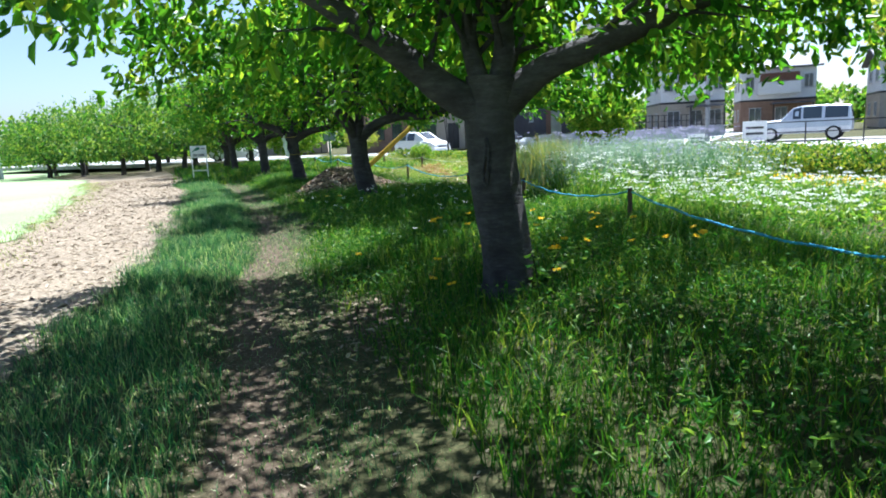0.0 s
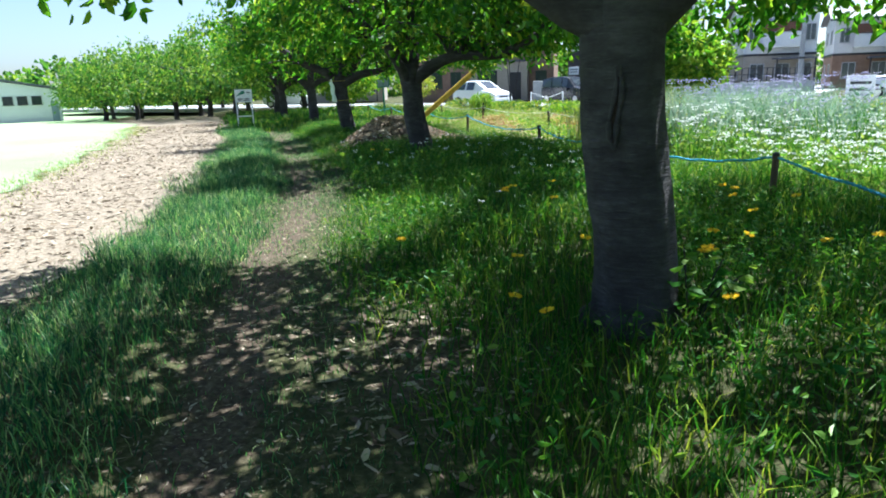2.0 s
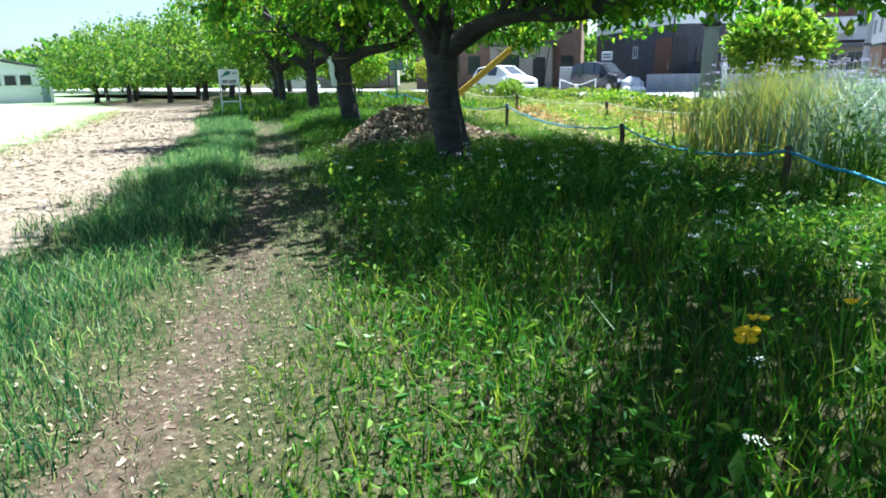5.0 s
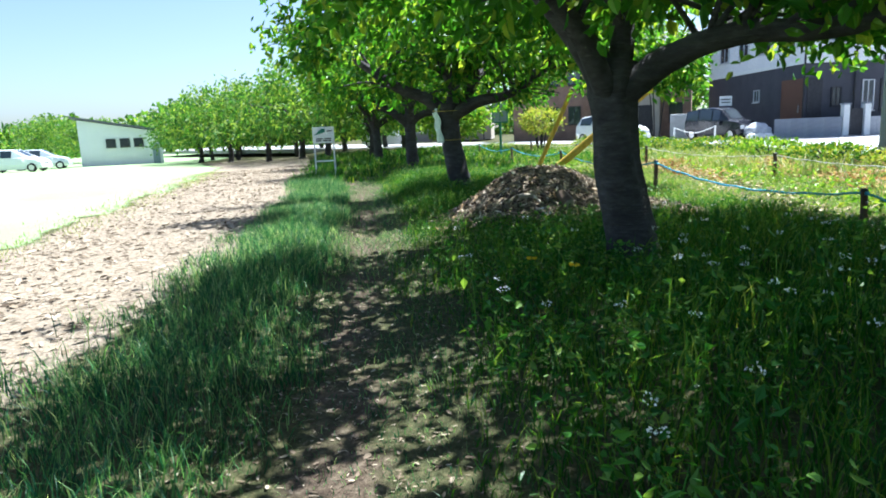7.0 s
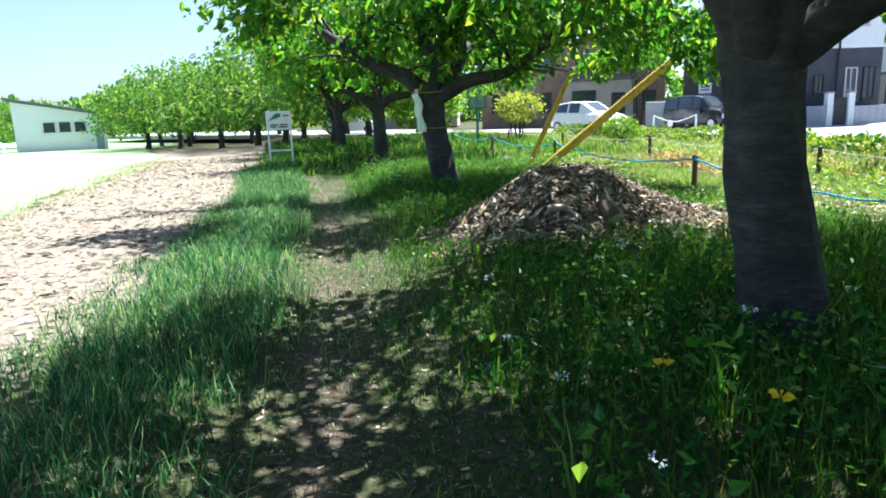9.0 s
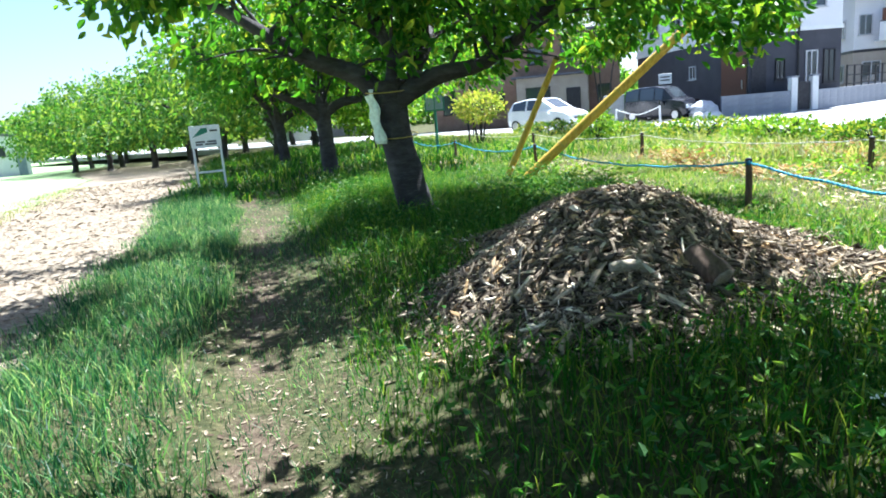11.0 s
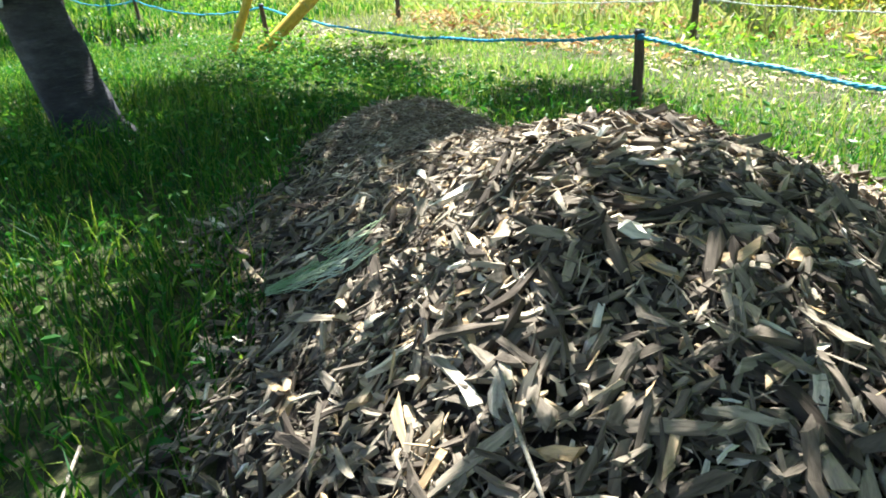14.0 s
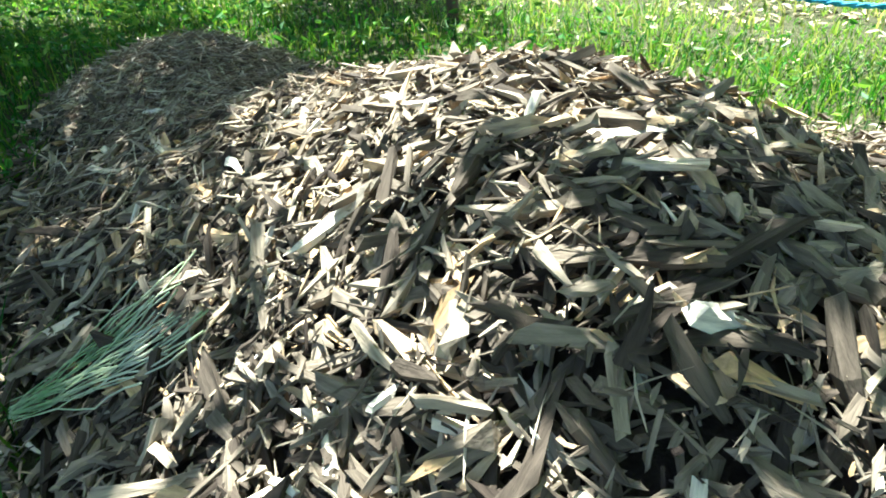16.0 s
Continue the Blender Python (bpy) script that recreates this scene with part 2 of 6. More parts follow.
def bark_material():
    m, n, l, b = shader("cherry_bark", 0.85, 0.0, 0.2)
    rings = noise_tex(n, l, 1.0, 7, 0.72, (7, 7, 20))
    blot = noise_tex(n, l, 3.2, 5, 0.6)
    c = ramp(n, l, rings, [(0.28, (0.034, 0.031, 0.034)), (0.55, (0.064, 0.060, 0.065)), (0.80, (0.112, 0.107, 0.113))])
    c2 = ramp(n, l, blot, [(0.35, (0.65, 0.62, 0.60)), (0.65, (1.2, 1.18, 1.15))])
    l.new(mix(n, l, "MULTIPLY", 1.0, c, c2), b.inputs["Base Color"])
    dash = noise_tex(n, l, 1.0, 4, 0.6, (9, 9, 60))
    mark = ramp(n, l, dash, [(0.60, (0, 0, 0)), (0.80, (0.55, 0.55, 0.55))])
    l.new(mix(n, l, "MIX", mark, mix(n, l, "MULTIPLY", 1.0, c, c2), (0.15, 0.14, 0.135)), b.inputs["Base Color"])
    add = n.new("ShaderNodeMath")
    l.new(rings, add.inputs[0])
    l.new(dash, add.inputs[1])
    bump(n, l, b, add.outputs[0], 0.8, 0.02)
    return m


M_BARK = bark_material()


def ground_material():
    """Soil and thatch under the grass, a trodden path, pale mulch and mown lawn, by the masks of the ground sheet."""
    m, n, l, b = shader("ground", 0.95, 0.0, 0.1)
    a = n.new("ShaderNodeAttribute")
    a.attribute_name = "kinds"
    sep = n.new("ShaderNodeSeparateColor")
    l.new(a.outputs["Color"], sep.inputs[0])
    mid, fine, wide = noise_tex(n, l, 2.2, 6, 0.65), noise_tex(n, l, 26.0, 7, 0.7), noise_tex(n, l, 0.12, 5, 0.6)
    under = ramp(n, l, fine, [(0.3, (0.022, 0.028, 0.012)), (0.5, (0.055, 0.058, 0.026)), (0.75, (0.14, 0.12, 0.062))])
    soil = ramp(n, l, fine, [(0.25, (0.036, 0.025, 0.018)), (0.5, (0.085, 0.064, 0.045)), (0.75, (0.19, 0.155, 0.11))])
    mulch = ramp(n, l, fine, [(0.25, (0.10, 0.076, 0.054)), (0.5, (0.225, 0.185, 0.138)), (0.75, (0.36, 0.31, 0.235))])
    lawn = ramp(n, l, wide, [(0.3, (0.19, 0.28, 0.13)), (0.6, (0.27, 0.36, 0.20)), (0.8, (0.36, 0.41, 0.27))])
    lawn = mix(n, l, "MULTIPLY", 1.0, lawn, ramp(n, l, fine, [(0.3, (0.8, 0.8, 0.8)), (0.7, (1.15, 1.15, 1.1))]))

    def edge(channel):
        add = n.new("ShaderNodeMath")
        add.operation = "MULTIPLY_ADD"
        l.new(mid, add.inputs[0])
        add.inputs[1].default_value = 0.9
        l.new(sep.outputs[channel], add.inputs[2])
        return ramp(n, l, add.outputs[0], [(0.85, (0, 0, 0)), (1.0, (1, 1, 1))])
    c = mix(n, l, "MIX", edge(0), under, soil)
    c = mix(n, l, "MIX", edge(1), c, mulch)
    c = mix(n, l, "MIX", edge(2), c, lawn)
    l.new(c, b.inputs["Base Color"])
    bump(n, l, b, fine, 0.8, 0.03)
    return m


M_GROUND = ground_material()


# ---- building helpers ----
def quick(name, verts, faces, mat, smooth=False):
    """A mesh from plain arrays."""
    verts, faces = np.asarray(verts, dtype=np.float32).reshape(-1, 3), np.asarray(faces, dtype=np.int32)
    me = bpy.data.meshes.new(name)
    k = faces.shape[1]
    me.vertices.add(len(verts))
    me.vertices.foreach_set("co", verts.ravel())
    me.loops.add(faces.size)
    me.loops.foreach_set("vertex_index", faces.ravel())
    me.polygons.add(len(faces))
    me.polygons.foreach_set("loop_start", np.arange(0, faces.size, k, dtype=np.int32))
    me.polygons.foreach_set("loop_total", np.full(len(faces), k, dtype=np.int32))
    me.polygons.foreach_set("use_smooth", np.full(len(faces), smooth, dtype=bool))
    me.update(calc_edges=True)
    me.materials.append(mat)
    return me


def part(name, data, mat, parent, label="", smooth=False):
    """One mesh object under a thing or a part; data is a mesh or a bmesh."""
    if isinstance(data, bmesh.types.BMesh):
        me = bpy.data.meshes.new(name)
        if smooth:
            for f in data.faces:
                f.smooth = True
        data.to_mesh(me)
        data.free()
        me.materials.append(mat)
        data = me
    ob = new(name, data)
    ob.parent = parent
    if label:
        tagged(ob, label)
    return ob


def thing(name, m, label, category, group="", kind=""):
    ob = new(name)
    ob.empty_display_size = 0.1
    ob.matrix_world = m
    return tagged(ob, label, category, group, kind)


def box(bm, x0, x1, y0, y1, z0, z1, bevel=0.0, m=None):
    r = bmesh.ops.create_cube(bm, size=1.0)
    t = Matrix.Translation(((x0 + x1) / 2, (y0 + y1) / 2, (z0 + z1) / 2)) @ Matrix.Diagonal((x1 - x0, y1 - y0, z1 - z0, 1))
    bmesh.ops.transform(bm, matrix=(m @ t) if m else t, verts=r["verts"])
    if bevel:
        edges = list({e for v in r["verts"] for e in v.link_edges})
        bmesh.ops.bevel(bm, geom=edges, offset=bevel, segments=1, affect="EDGES")
    return bm


def boxed(*a, **k):
    return box(bmesh.new(), *a, **k)


def tube_arrays(pts, radii, seg=10, wob=0.0, seed=0, groove=0.0):
    """Vertices and quads of a tapered tube along pts."""
    pts = [Vector(p) for p in pts]
    verts, faces = [], []
    side = None
    for i, p in enumerate(pts):
        d = (pts[min(i + 1, len(pts) - 1)] - pts[max(i - 1, 0)]).normalized()
        if side is None:
            side = d.orthogonal().normalized()
        side = (side - d * side.dot(d)).normalized()
        up = d.cross(side)
        for k in range(seg):
            a = 2 * math.pi * k / seg
            o = side * math.cos(a) + up * math.sin(a)
            r = radii[i]
            if wob:
                r *= 1 + wob * noise.noise((p + o * 0.6) * 2.2 + Vector((seed * 7.1, 0, 0))) + wob * 0.5 * noise.noise((p + o * 0.3) * 7)
            if groove:
                r *= 1 + groove * math.sin(3 * a + seed + 0.7 * math.sin(2.3 * p.z)) + 0.5 * groove * math.sin(5 * a - 2 * seed + 1.6 * p.z)
            verts.append(p + o * r)
    for i in range(len(pts) - 1):
        for k in range(seg):
            a, b = i * seg + k, i * seg + (k + 1) % seg
            faces.append((a, b, b + seg, a + seg))
    return [tuple(v) for v in verts], faces


def smooth_path(pts, n):
    """Catmull-Rom through the points."""
    pts = [Vector(p) for p in pts]
    ext = [pts[0] * 2 - pts[1]] + pts + [pts[-1] * 2 - pts[-2]]
    out = []
    for i in range(n + 1):
        t = i / n * (len(pts) - 1)
        k = min(int(t), len(pts) - 2)
        f = t - k
        a, b, c, d = ext[k:k + 4]
        out.append(0.5 * (2 * b + (c - a) * f + (2 * a - 5 * b + 4 * c - d) * f * f + (3 * b - a - 3 * c + d) * f ** 3))
    return out


def tube(pts, radii, seg=10, wob=0.0, seed=0, mat=None, name="tube", groove=0.0):
    v, f = tube_arrays(pts, radii, seg, wob, seed, groove)
    return quick(name, v, f, mat, True)


def xy(u, v):
    """From the walk's axes (u along the row of trees, v to its right) to the world."""
    return -0.6 * u + 0.8 * v, 0.8 * u + 0.6 * v


def step(a, b, x):
    t = np.clip((x - a) / (b - a), 0, 1)
    return t * t * (3 - 2 * t)


def waves(x, y):
    return 0.5 * np.sin(1.9 * x + 0.7 * y) + 0.3 * np.sin(3.1 * y - 1.3 * x + 2) + 0.2 * np.sin(5.3 * x + 4.1 * y)


def path_mid(u):
    return np.interp(u, [-8, 0.5, 3, 5, 7.2, 9.3, 11.2, 12.4, 16.4, 20, 30], [3.6, 4.0, 4.27, 4.5, 5.0, 5.18, 5.2, 5.3, 5.44, 5.45, 4.9])


def mulch_right(u):
    return np.interp(u, [-6, 3, 6, 11, 14, 22, 30, 60], [2.2, 2.6, 3.15, 3.7, 3.95, 3.9, 3.75, 2.0])


def mulch_left(u):
    return np.interp(u, [-6, 10, 14, 25, 40, 60], [1.2, 1.15, 1.2, 0.7, -1.0, -6.0])


def height(x, y):
    """Height of the ground."""
    x, y = np.asarray(x, dtype=float), np.asarray(y, dtype=float)
    u, v = -0.6 * x + 0.8 * y, 0.8 * x + 0.6 * y
    h = 0.11 * step(5.7, 7.0, v) * step(60, 30, u)
    h = h - 0.035 * np.exp(-((v - path_mid(u)) / 0.42) ** 2) * step(36, 28, u)
    h = h + 0.05 * np.exp(-((v - path_mid(u) + 0.75) / 0.35) ** 2) * step(36, 28, u)
    near = step(40, 15, np.hypot(x, y - 12))
    h = h + 0.022 * waves(x * 1.3, y * 1.3) * near * (1 - step(12, 14, v))
    h = h - 0.015 * np.clip(u - 24, 0, 45) * step(5, 0, v)
    return h - 0.11 * step(13.0, 16.0, v)


def gz(x, y):
    return float(height(x, y))


# ---- ground ----
def axis(lo, a, b, hi, fine, grow=1.28):
    out = list(np.arange(a, b, fine))
    s, p = fine, b
    while p < hi:
        out.append(p)
        s *= grow
        p += s
    out.append(hi)
    s, p, left = fine, a - fine, []
    while p > lo:
        left.append(p)
        s *= grow
        p -= s
    return np.array([lo] + left[::-1] + out)


def build_ground():
    us, vs = axis(-900, -6, 30, 1500, 0.16), axis(-1200, 0, 13.5, 1200, 0.14)
    U, V = np.meshgrid(us, vs, indexing="ij")
    X, Y = -0.6 * U + 0.8 * V, 0.8 * U + 0.6 * V
    Z = height(X, Y)
    n, k = len(us), len(vs)
    i = np.arange(n - 1)[:, None] * k + np.arange(k - 1)[None, :]
    f = np.stack([i, i + k, i + k + 1, i + 1], -1).reshape(-1, 4)[:, ::-1]
    me = quick("ground", np.stack([X, Y, Z], -1), f, M_GROUND, True)
    u, v = U.ravel(), V.ravel()
    soil = np.exp(-((v - path_mid(u)) / 0.33) ** 2) * step(30, 22, u) * (0.66 - 0.14 * step(7, 10, u))
    soil = np.maximum(soil, 0.55 * np.exp(-(((u - 2.75) / 0.85) ** 2 + ((v - 5.1) / 0.6) ** 2)))
    mulch = step(mulch_left(u) - 0.7, mulch_left(u) + 0.7, v + 0.25 * waves(U.ravel() * 0.8, V.ravel() * 0.8)) * step(mulch_right(u) + 0.6, mulch_right(u) - 0.5, v) * step(70, 45, u)
    lawn = step(mulch_left(u) + 0.6, mulch_left(u) - 0.9, v + 0.25 * waves(U.ravel() * 0.8, V.ravel() * 0.8))
    col = np.stack([soil, mulch, lawn, np.ones_like(u)], -1).astype(np.float32)
    at = me.color_attributes.new("kinds", "FLOAT_COLOR", "POINT")
    at.data.foreach_set("color", col.ravel())
    tagged(new("ground", me), "ground of trodden soil, pale mulch and mown lawn", "ground", kind="structure")


build_ground()


def sheet(name, pts, z, mat, label, category, thick=0.03):
    bm = bmesh.new()
    vs = [bm.verts.new((x, y, z)) for x, y in pts]
    f = bm.faces.new(vs)
    if f.normal.z < 0:
        f.normal_flip()
    r = bmesh.ops.extrude_face_region(bm, geom=[f])
    bmesh.ops.translate(bm, vec=(0, 0, -thick - 0.3), verts=[v for v in r["geom"] if isinstance(v, bmesh.types.BMVert)])
    bmesh.ops.recalc_face_normals(bm, faces=bm.faces)
    bmesh.ops.triangulate(bm, faces=bm.faces)
    me = bpy.data.meshes.new(name)
    bm.to_mesh(me)
    bm.free()
    me.materials.append(mat)
    return tagged(new(name, me), label, category, kind="structure")


NEAR_EDGE = [(-70, 62), (-40, 52.5), (-20, 45.5), (-12, 42), (-4.6, 38.2), (-1.6, 35), (0.2, 30.6), (1.9, 27.2), (5.5, 24.5), (14, 23), (60, 19)]
sheet("road", NEAR_EDGE + [(60, 37), (22, 41), (9.5, 44.5), (10.5, 50), (22, 92), (60, 190), (52, 192), (16.5, 92), (3.4, 47.2), (-3.2, 46.2), (-8, 48.5), (-19, 54), (-40, 63), (-70, 74)], 0.03, M_ROAD, "sunlit pale grey asphalt street", "road")
sheet("pavement", [xy(-14, 14.9), xy(-14, 16.3), xy(9.5, 16.2), xy(14.5, 19.0), xy(15.5, 17.6), xy(10, 14.6)], 0.04, M_KERB, "pale concrete footpath beside the flower bed", "pavement")


def kerb():
    root = thing("kerb", Matrix.Identity(4), "low grey concrete kerb along the street edge", "kerb", kind="structure")
    pts = smooth_path([(x, y, 0) for x, y in NEAR_EDGE[2:10]], 60)
    for a, b in zip(pts, pts[1:]):
        d = b - a
        bm = boxed(0.005, d.length - 0.005, 0, 0.15, -0.05, 0.13, 0.02)
        o = part("kerb_stone", bm, M_KERB, root)
        o.matrix_world = Matrix.Translation(a) @ pose(0, 0, 0, 0, 0, math.degrees(math.atan2(d.y, d.x)))


kerb()


# ---- leaves and grass ----
def unit(a):
    return a / np.maximum(np.linalg.norm(a, axis=-1, keepdims=True), 1e-9)


def leaf_mesh(name, base, along, length, width, mat, fold=0.25, small=False):
    """Many folded leaves: base points, unit directions, lengths and widths; six corners each, or four where they are small."""
    n = len(base)
    side = unit(np.cross(along, rng.normal(size=(n, 3))))
    up = np.cross(side, along)
    L, W = length[:, None], width[:, None]
    m1, m2 = base + along * L * 0.32, base + along * L * 0.72
    tip = base + along * L - up * L * 0.08
    lift = up * W * fold
    if small:
        mid = base + along * L * 0.5
        v = np.stack([base, mid + side * W * 0.55 + lift, tip, mid - side * W * 0.55 + lift], 1)
        return quick(name, v, np.arange(n)[:, None] * 4 + np.arange(4)[None, :], mat)
    v = np.stack([base, m1 + side * W * 0.5 + lift, m2 + side * W * 0.42 + lift, tip, m2 - side * W * 0.42 + lift, m1 - side * W * 0.5 + lift], 1)
    i = np.arange(n)[:, None] * 6
    f = np.concatenate([i + [[0, 1, 2, 3]], i + [[0, 3, 4, 5]]])
    return quick(name, v, f, mat)


def blade_mesh(name, x, y, z, h, w, mat, lean=0.95):
    """Grass blades of two bent segments."""
    n = len(x)
    a, b = rng.uniform(0, 2 * np.pi, n), rng.uniform(0, 2 * np.pi, n)
    base = np.stack([x, y, z - 0.01], -1)
    s = np.stack([np.cos(a), np.sin(a), np.zeros(n)], -1) * (w / 2)[:, None]
    d = np.stack([np.cos(b), np.sin(b), np.zeros(n)], -1) * (h * rng.uniform(0.1, 1.0, n) * lean)[:, None]
    mid = base + d * 0.35 + np.stack([0 * h, 0 * h, h * 0.6], -1)
    tip = base + d + np.stack([0 * h, 0 * h, h * rng.uniform(0.8, 1.0, n)], -1)
    v = np.stack([base - s, base + s, mid + s * 0.75, mid - s * 0.75, tip + s * 0.08, tip - s * 0.08], 1)
    i = np.arange(n)[:, None] * 6
    f = np.concatenate([i + [[0, 1, 2, 3]], i + [[3, 2, 4, 5]]])
    return quick(name, v, f, mat)


TREES = [(2.68, 6.25), (10.9, 7.34), (17.9, 7.2), (25.5, 7.1), (31.6, 6.4)]
PILE = [(-2.41, 15.58, 0.535, 0.88, 0.72, 0.98), (-2.94, 17.72, 0.235, 0.46, 0.44, 0.88), (-1.02, 15.72, 0.15, 0.58, 0.42, 0.0), (-2.43, 16.7, 0.274, 1.0, 0.68, -0.05), (-3.0, 14.95, -0.05, 0.45, 0.4, 0.0)]


def pile_height(x, y):
    h = 0
    for cx, cy, a, sx, sy, turn in PILE:
        c, s = math.cos(turn), math.sin(turn)
        p, q = ((x - cx) * c + (y - cy) * s) / sx, ((y - cy) * c - (x - cx) * s) / sy
        h = h + a * np.exp(-(p * p + q * q) ** 1.15)
    h = np.maximum(h, 0)
    return h + 0.012 * waves(x * 4.1, y * 4.3) * np.minimum(h * 4, 1)


def field(n, u0, u1, v0, v1, keep):
    u, v = rng.uniform(u0, u1, n), rng.uniform(v0, v1, n)
    x, y = xy(u, v)
    k = rng.uniform(size=n) < keep(u, v, x, y)
    k &= pile_height(x, y) < 0.07
    for tu, tv in TREES:
        k &= np.hypot(u - tu, v - tv) > 0.2
    return u[k], v[k], x[k], y[k]


def patch(x, y, s=0.7):
    return 0.5 + 0.5 * waves(x * s, y * s)


def grow(name, n, area, keep, hmin, hmax, width, mat, label, tall=None):
    u, v, x, y = field(n, *area, keep)
    h = rng.uniform(hmin, hmax, len(x)) * (0.5 + 0.55 * patch(x, y, 0.9) + 0.35 * patch(y, x, 2.3))
    if tall is not None:
        h = h * tall(u, v)
    me = blade_mesh(name, x, y, height(x, y), h, rng.uniform(0.6, 1.3, len(x)) * width, mat)
    return tagged(new(name, me), label, "grass", kind="stuff")


bare = lambda u, v: 1 - 0.9 * np.exp(-(((u - 2.75) / 0.75) ** 2 + ((v - 5.1) / 0.55) ** 2))
grow("meadow_grass", 138000, (-3.5, 23, 4.9, 9.95), lambda u, v, x, y: step(0.28, 0.75, v - path_mid(u) + 0.25 * waves(x * 2, y * 2)) * bare(u, v),
     0.08, 0.29, 0.0072, M_GRASS, "lush green meadow grass under the cherry trees", lambda u, v: (0.45 + 0.55 * step(0.4, 1.3, v - path_mid(u))) * (1 - 0.55 * step(7.9, 9.0, v) * step(12.5, 14.0, u)))
grow("strip_grass", 190000, (-4, 26, 2.0, 5.2), lambda u, v, x, y: step(-0.25, 0.35, v - mulch_right(u) + 0.3 * waves(x * 1.4, y * 1.7)) * step(-0.16, -0.46, v - path_mid(u) + 0.2 * waves(x * 3, y * 2)),
     0.05, 0.18, 0.0062, M_STRIP, "tufts of blue-green grass between the mulch and the trodden path")
grow("path_grass", 125000, (-4, 26, 3.0, 6.4), lambda u, v, x, y: step(0.95, 0.5, np.abs(v - path_mid(u))) * (0.28 + 0.72 * step(0.36, 0.66, patch(x, y, 2.6) + 1.1 * np.clip(np.abs(v - path_mid(u)) - 0.12, 0, 1))) * bare(u, v),
     0.02, 0.075, 0.005, M_STRIP, "short trampled grass on the path")
grow("lawn_edge_grass", 30000, (2, 34, -1.5, 2.1), lambda u, v, x, y: 0.8 * np.exp(-((v - mulch_left(u) + 0.25 * waves(x, y)) / 0.45) ** 2),
     0.03, 0.09, 0.010, M_DRY, "short mown grass at the edge of the lawn")
grow("bed_grass", 46000, (-4, 30, 9.3, 14.6), lambda u, v, x, y: step(8.9, 9.6, v) * (0.45 + 0.55 * step(0.3, 0.7, patch(x, y, 1.3))),
     0.04, 0.17, 0.009, M_DRY, "yellow-green grass and herbs in the sunny bed")
grow("bed_turf", 62000, (11, 20.5, 8.5, 12.6), lambda u, v, x, y: step(8.5, 9.3, v) * (0.3 + 0.7 * step(0.35, 0.6, patch(x, y, 1.9))),
     0.025, 0.075, 0.0085, M_TURF, "short bright turf between the wood chips and the rope")
grow("far_meadow_grass", 19000, (22.5, 46, 3.6, 14), lambda u, v, x, y: step(0.0, 0.5, v - mulch_right(u)) * step(1.3, 0.4, u / 46) + 0.15,
     0.12, 0.32, 0.03, M_GRASS, "meadow grass around the further trees")
grow("roadside_grass", 30000, (14, 42, 12.5, 22), lambda u, v, x, y: (x < np.interp(y, [19, 24.5, 27.2, 30.6, 35, 38.2, 42, 52], [40, 4.8, 1.2, -0.6, -2.4, -5.4, -13, -40])) * 0.9,
     0.12, 0.34, 0.026, M_DRY, "rough sunlit grass between the bed and the street")


def weeds():
    u, v, x, y = field(80000, -3.5, 22, 5.0, 9.8, lambda u, v, x, y: step(0.5, 1.0, v - path_mid(u)) * (0.25 + 0.75 * step(0.35, 0.65, patch(x, y, 1.1))) * bare(u, v))
    n = len(x)
    b = np.stack([x, y, height(x, y) + rng.uniform(0.03, 0.25, n) * (0.5 + 0.6 * patch(y, x, 1.7))], -1)
    a = rng.uniform(0, 2 * np.pi, n)
    d = unit(np.stack([np.cos(a), np.sin(a), rng.uniform(-0.1, 0.7, n)], -1))
    L = rng.uniform(0.02, 0.06, n)
    tagged(new("broad_weeds", leaf_mesh("broad_weeds", b, d, L, L * rng.uniform(0.2, 0.55, n), M_WEED)), "broad-leaved green weeds among the meadow grass", "weeds", kind="stuff")


weeds()


def bed_weeds():
    u, v, x, y = field(26000, -3, 30, 9.6, 16.5, lambda u, v, x, y: step(0.5, 0.72, patch(x, y, 1.0)) * step(9.6, 10.2, v) * step(17, 13, v + 0.0 * u))
    n = len(x)
    b = np.stack([x, y, height(x, y) + rng.uniform(0.02, 0.3, n) * patch(y, x, 0.7)], -1)
    a = rng.uniform(0, 2 * np.pi, n)
    d = unit(np.stack([np.cos(a), np.sin(a), rng.uniform(-0.1, 0.8, n)], -1))
    L = rng.uniform(0.04, 0.10, n)
    tagged(new("bed_weeds", leaf_mesh("bed_weeds", b, d, L, L * 0.5, M_BUSH, small=True)), "leafy yellow-green weeds in the sunny bed", "weeds", kind="stuff")


bed_weeds()


def dry_clumps():
    """Withered ochre and rust plants at the back of the bed."""
    u, v, x, y = field(9000, 11, 21, 11.2, 15.5, lambda u, v, x, y: step(0.52, 0.75, patch(x, y, 1.7)))
    n = len(x)
    b = np.stack([x, y, height(x, y) + rng.uniform(0.0, 0.3, n) * patch(y, x, 0.9)], -1)
    a = rng.uniform(0, 2 * np.pi, n)
    d = unit(np.stack([np.cos(a), np.sin(a), rng.uniform(-0.2, 0.9, n)], -1))
    L = rng.uniform(0.05, 0.13, n)
    tagged(new("withered_plants", leaf_mesh("withered_plants", b, d, L, L * 0.3, M_WITHER)), "withered ochre and rust-brown plants in the bed", "plants", kind="stuff")


dry_clumps()


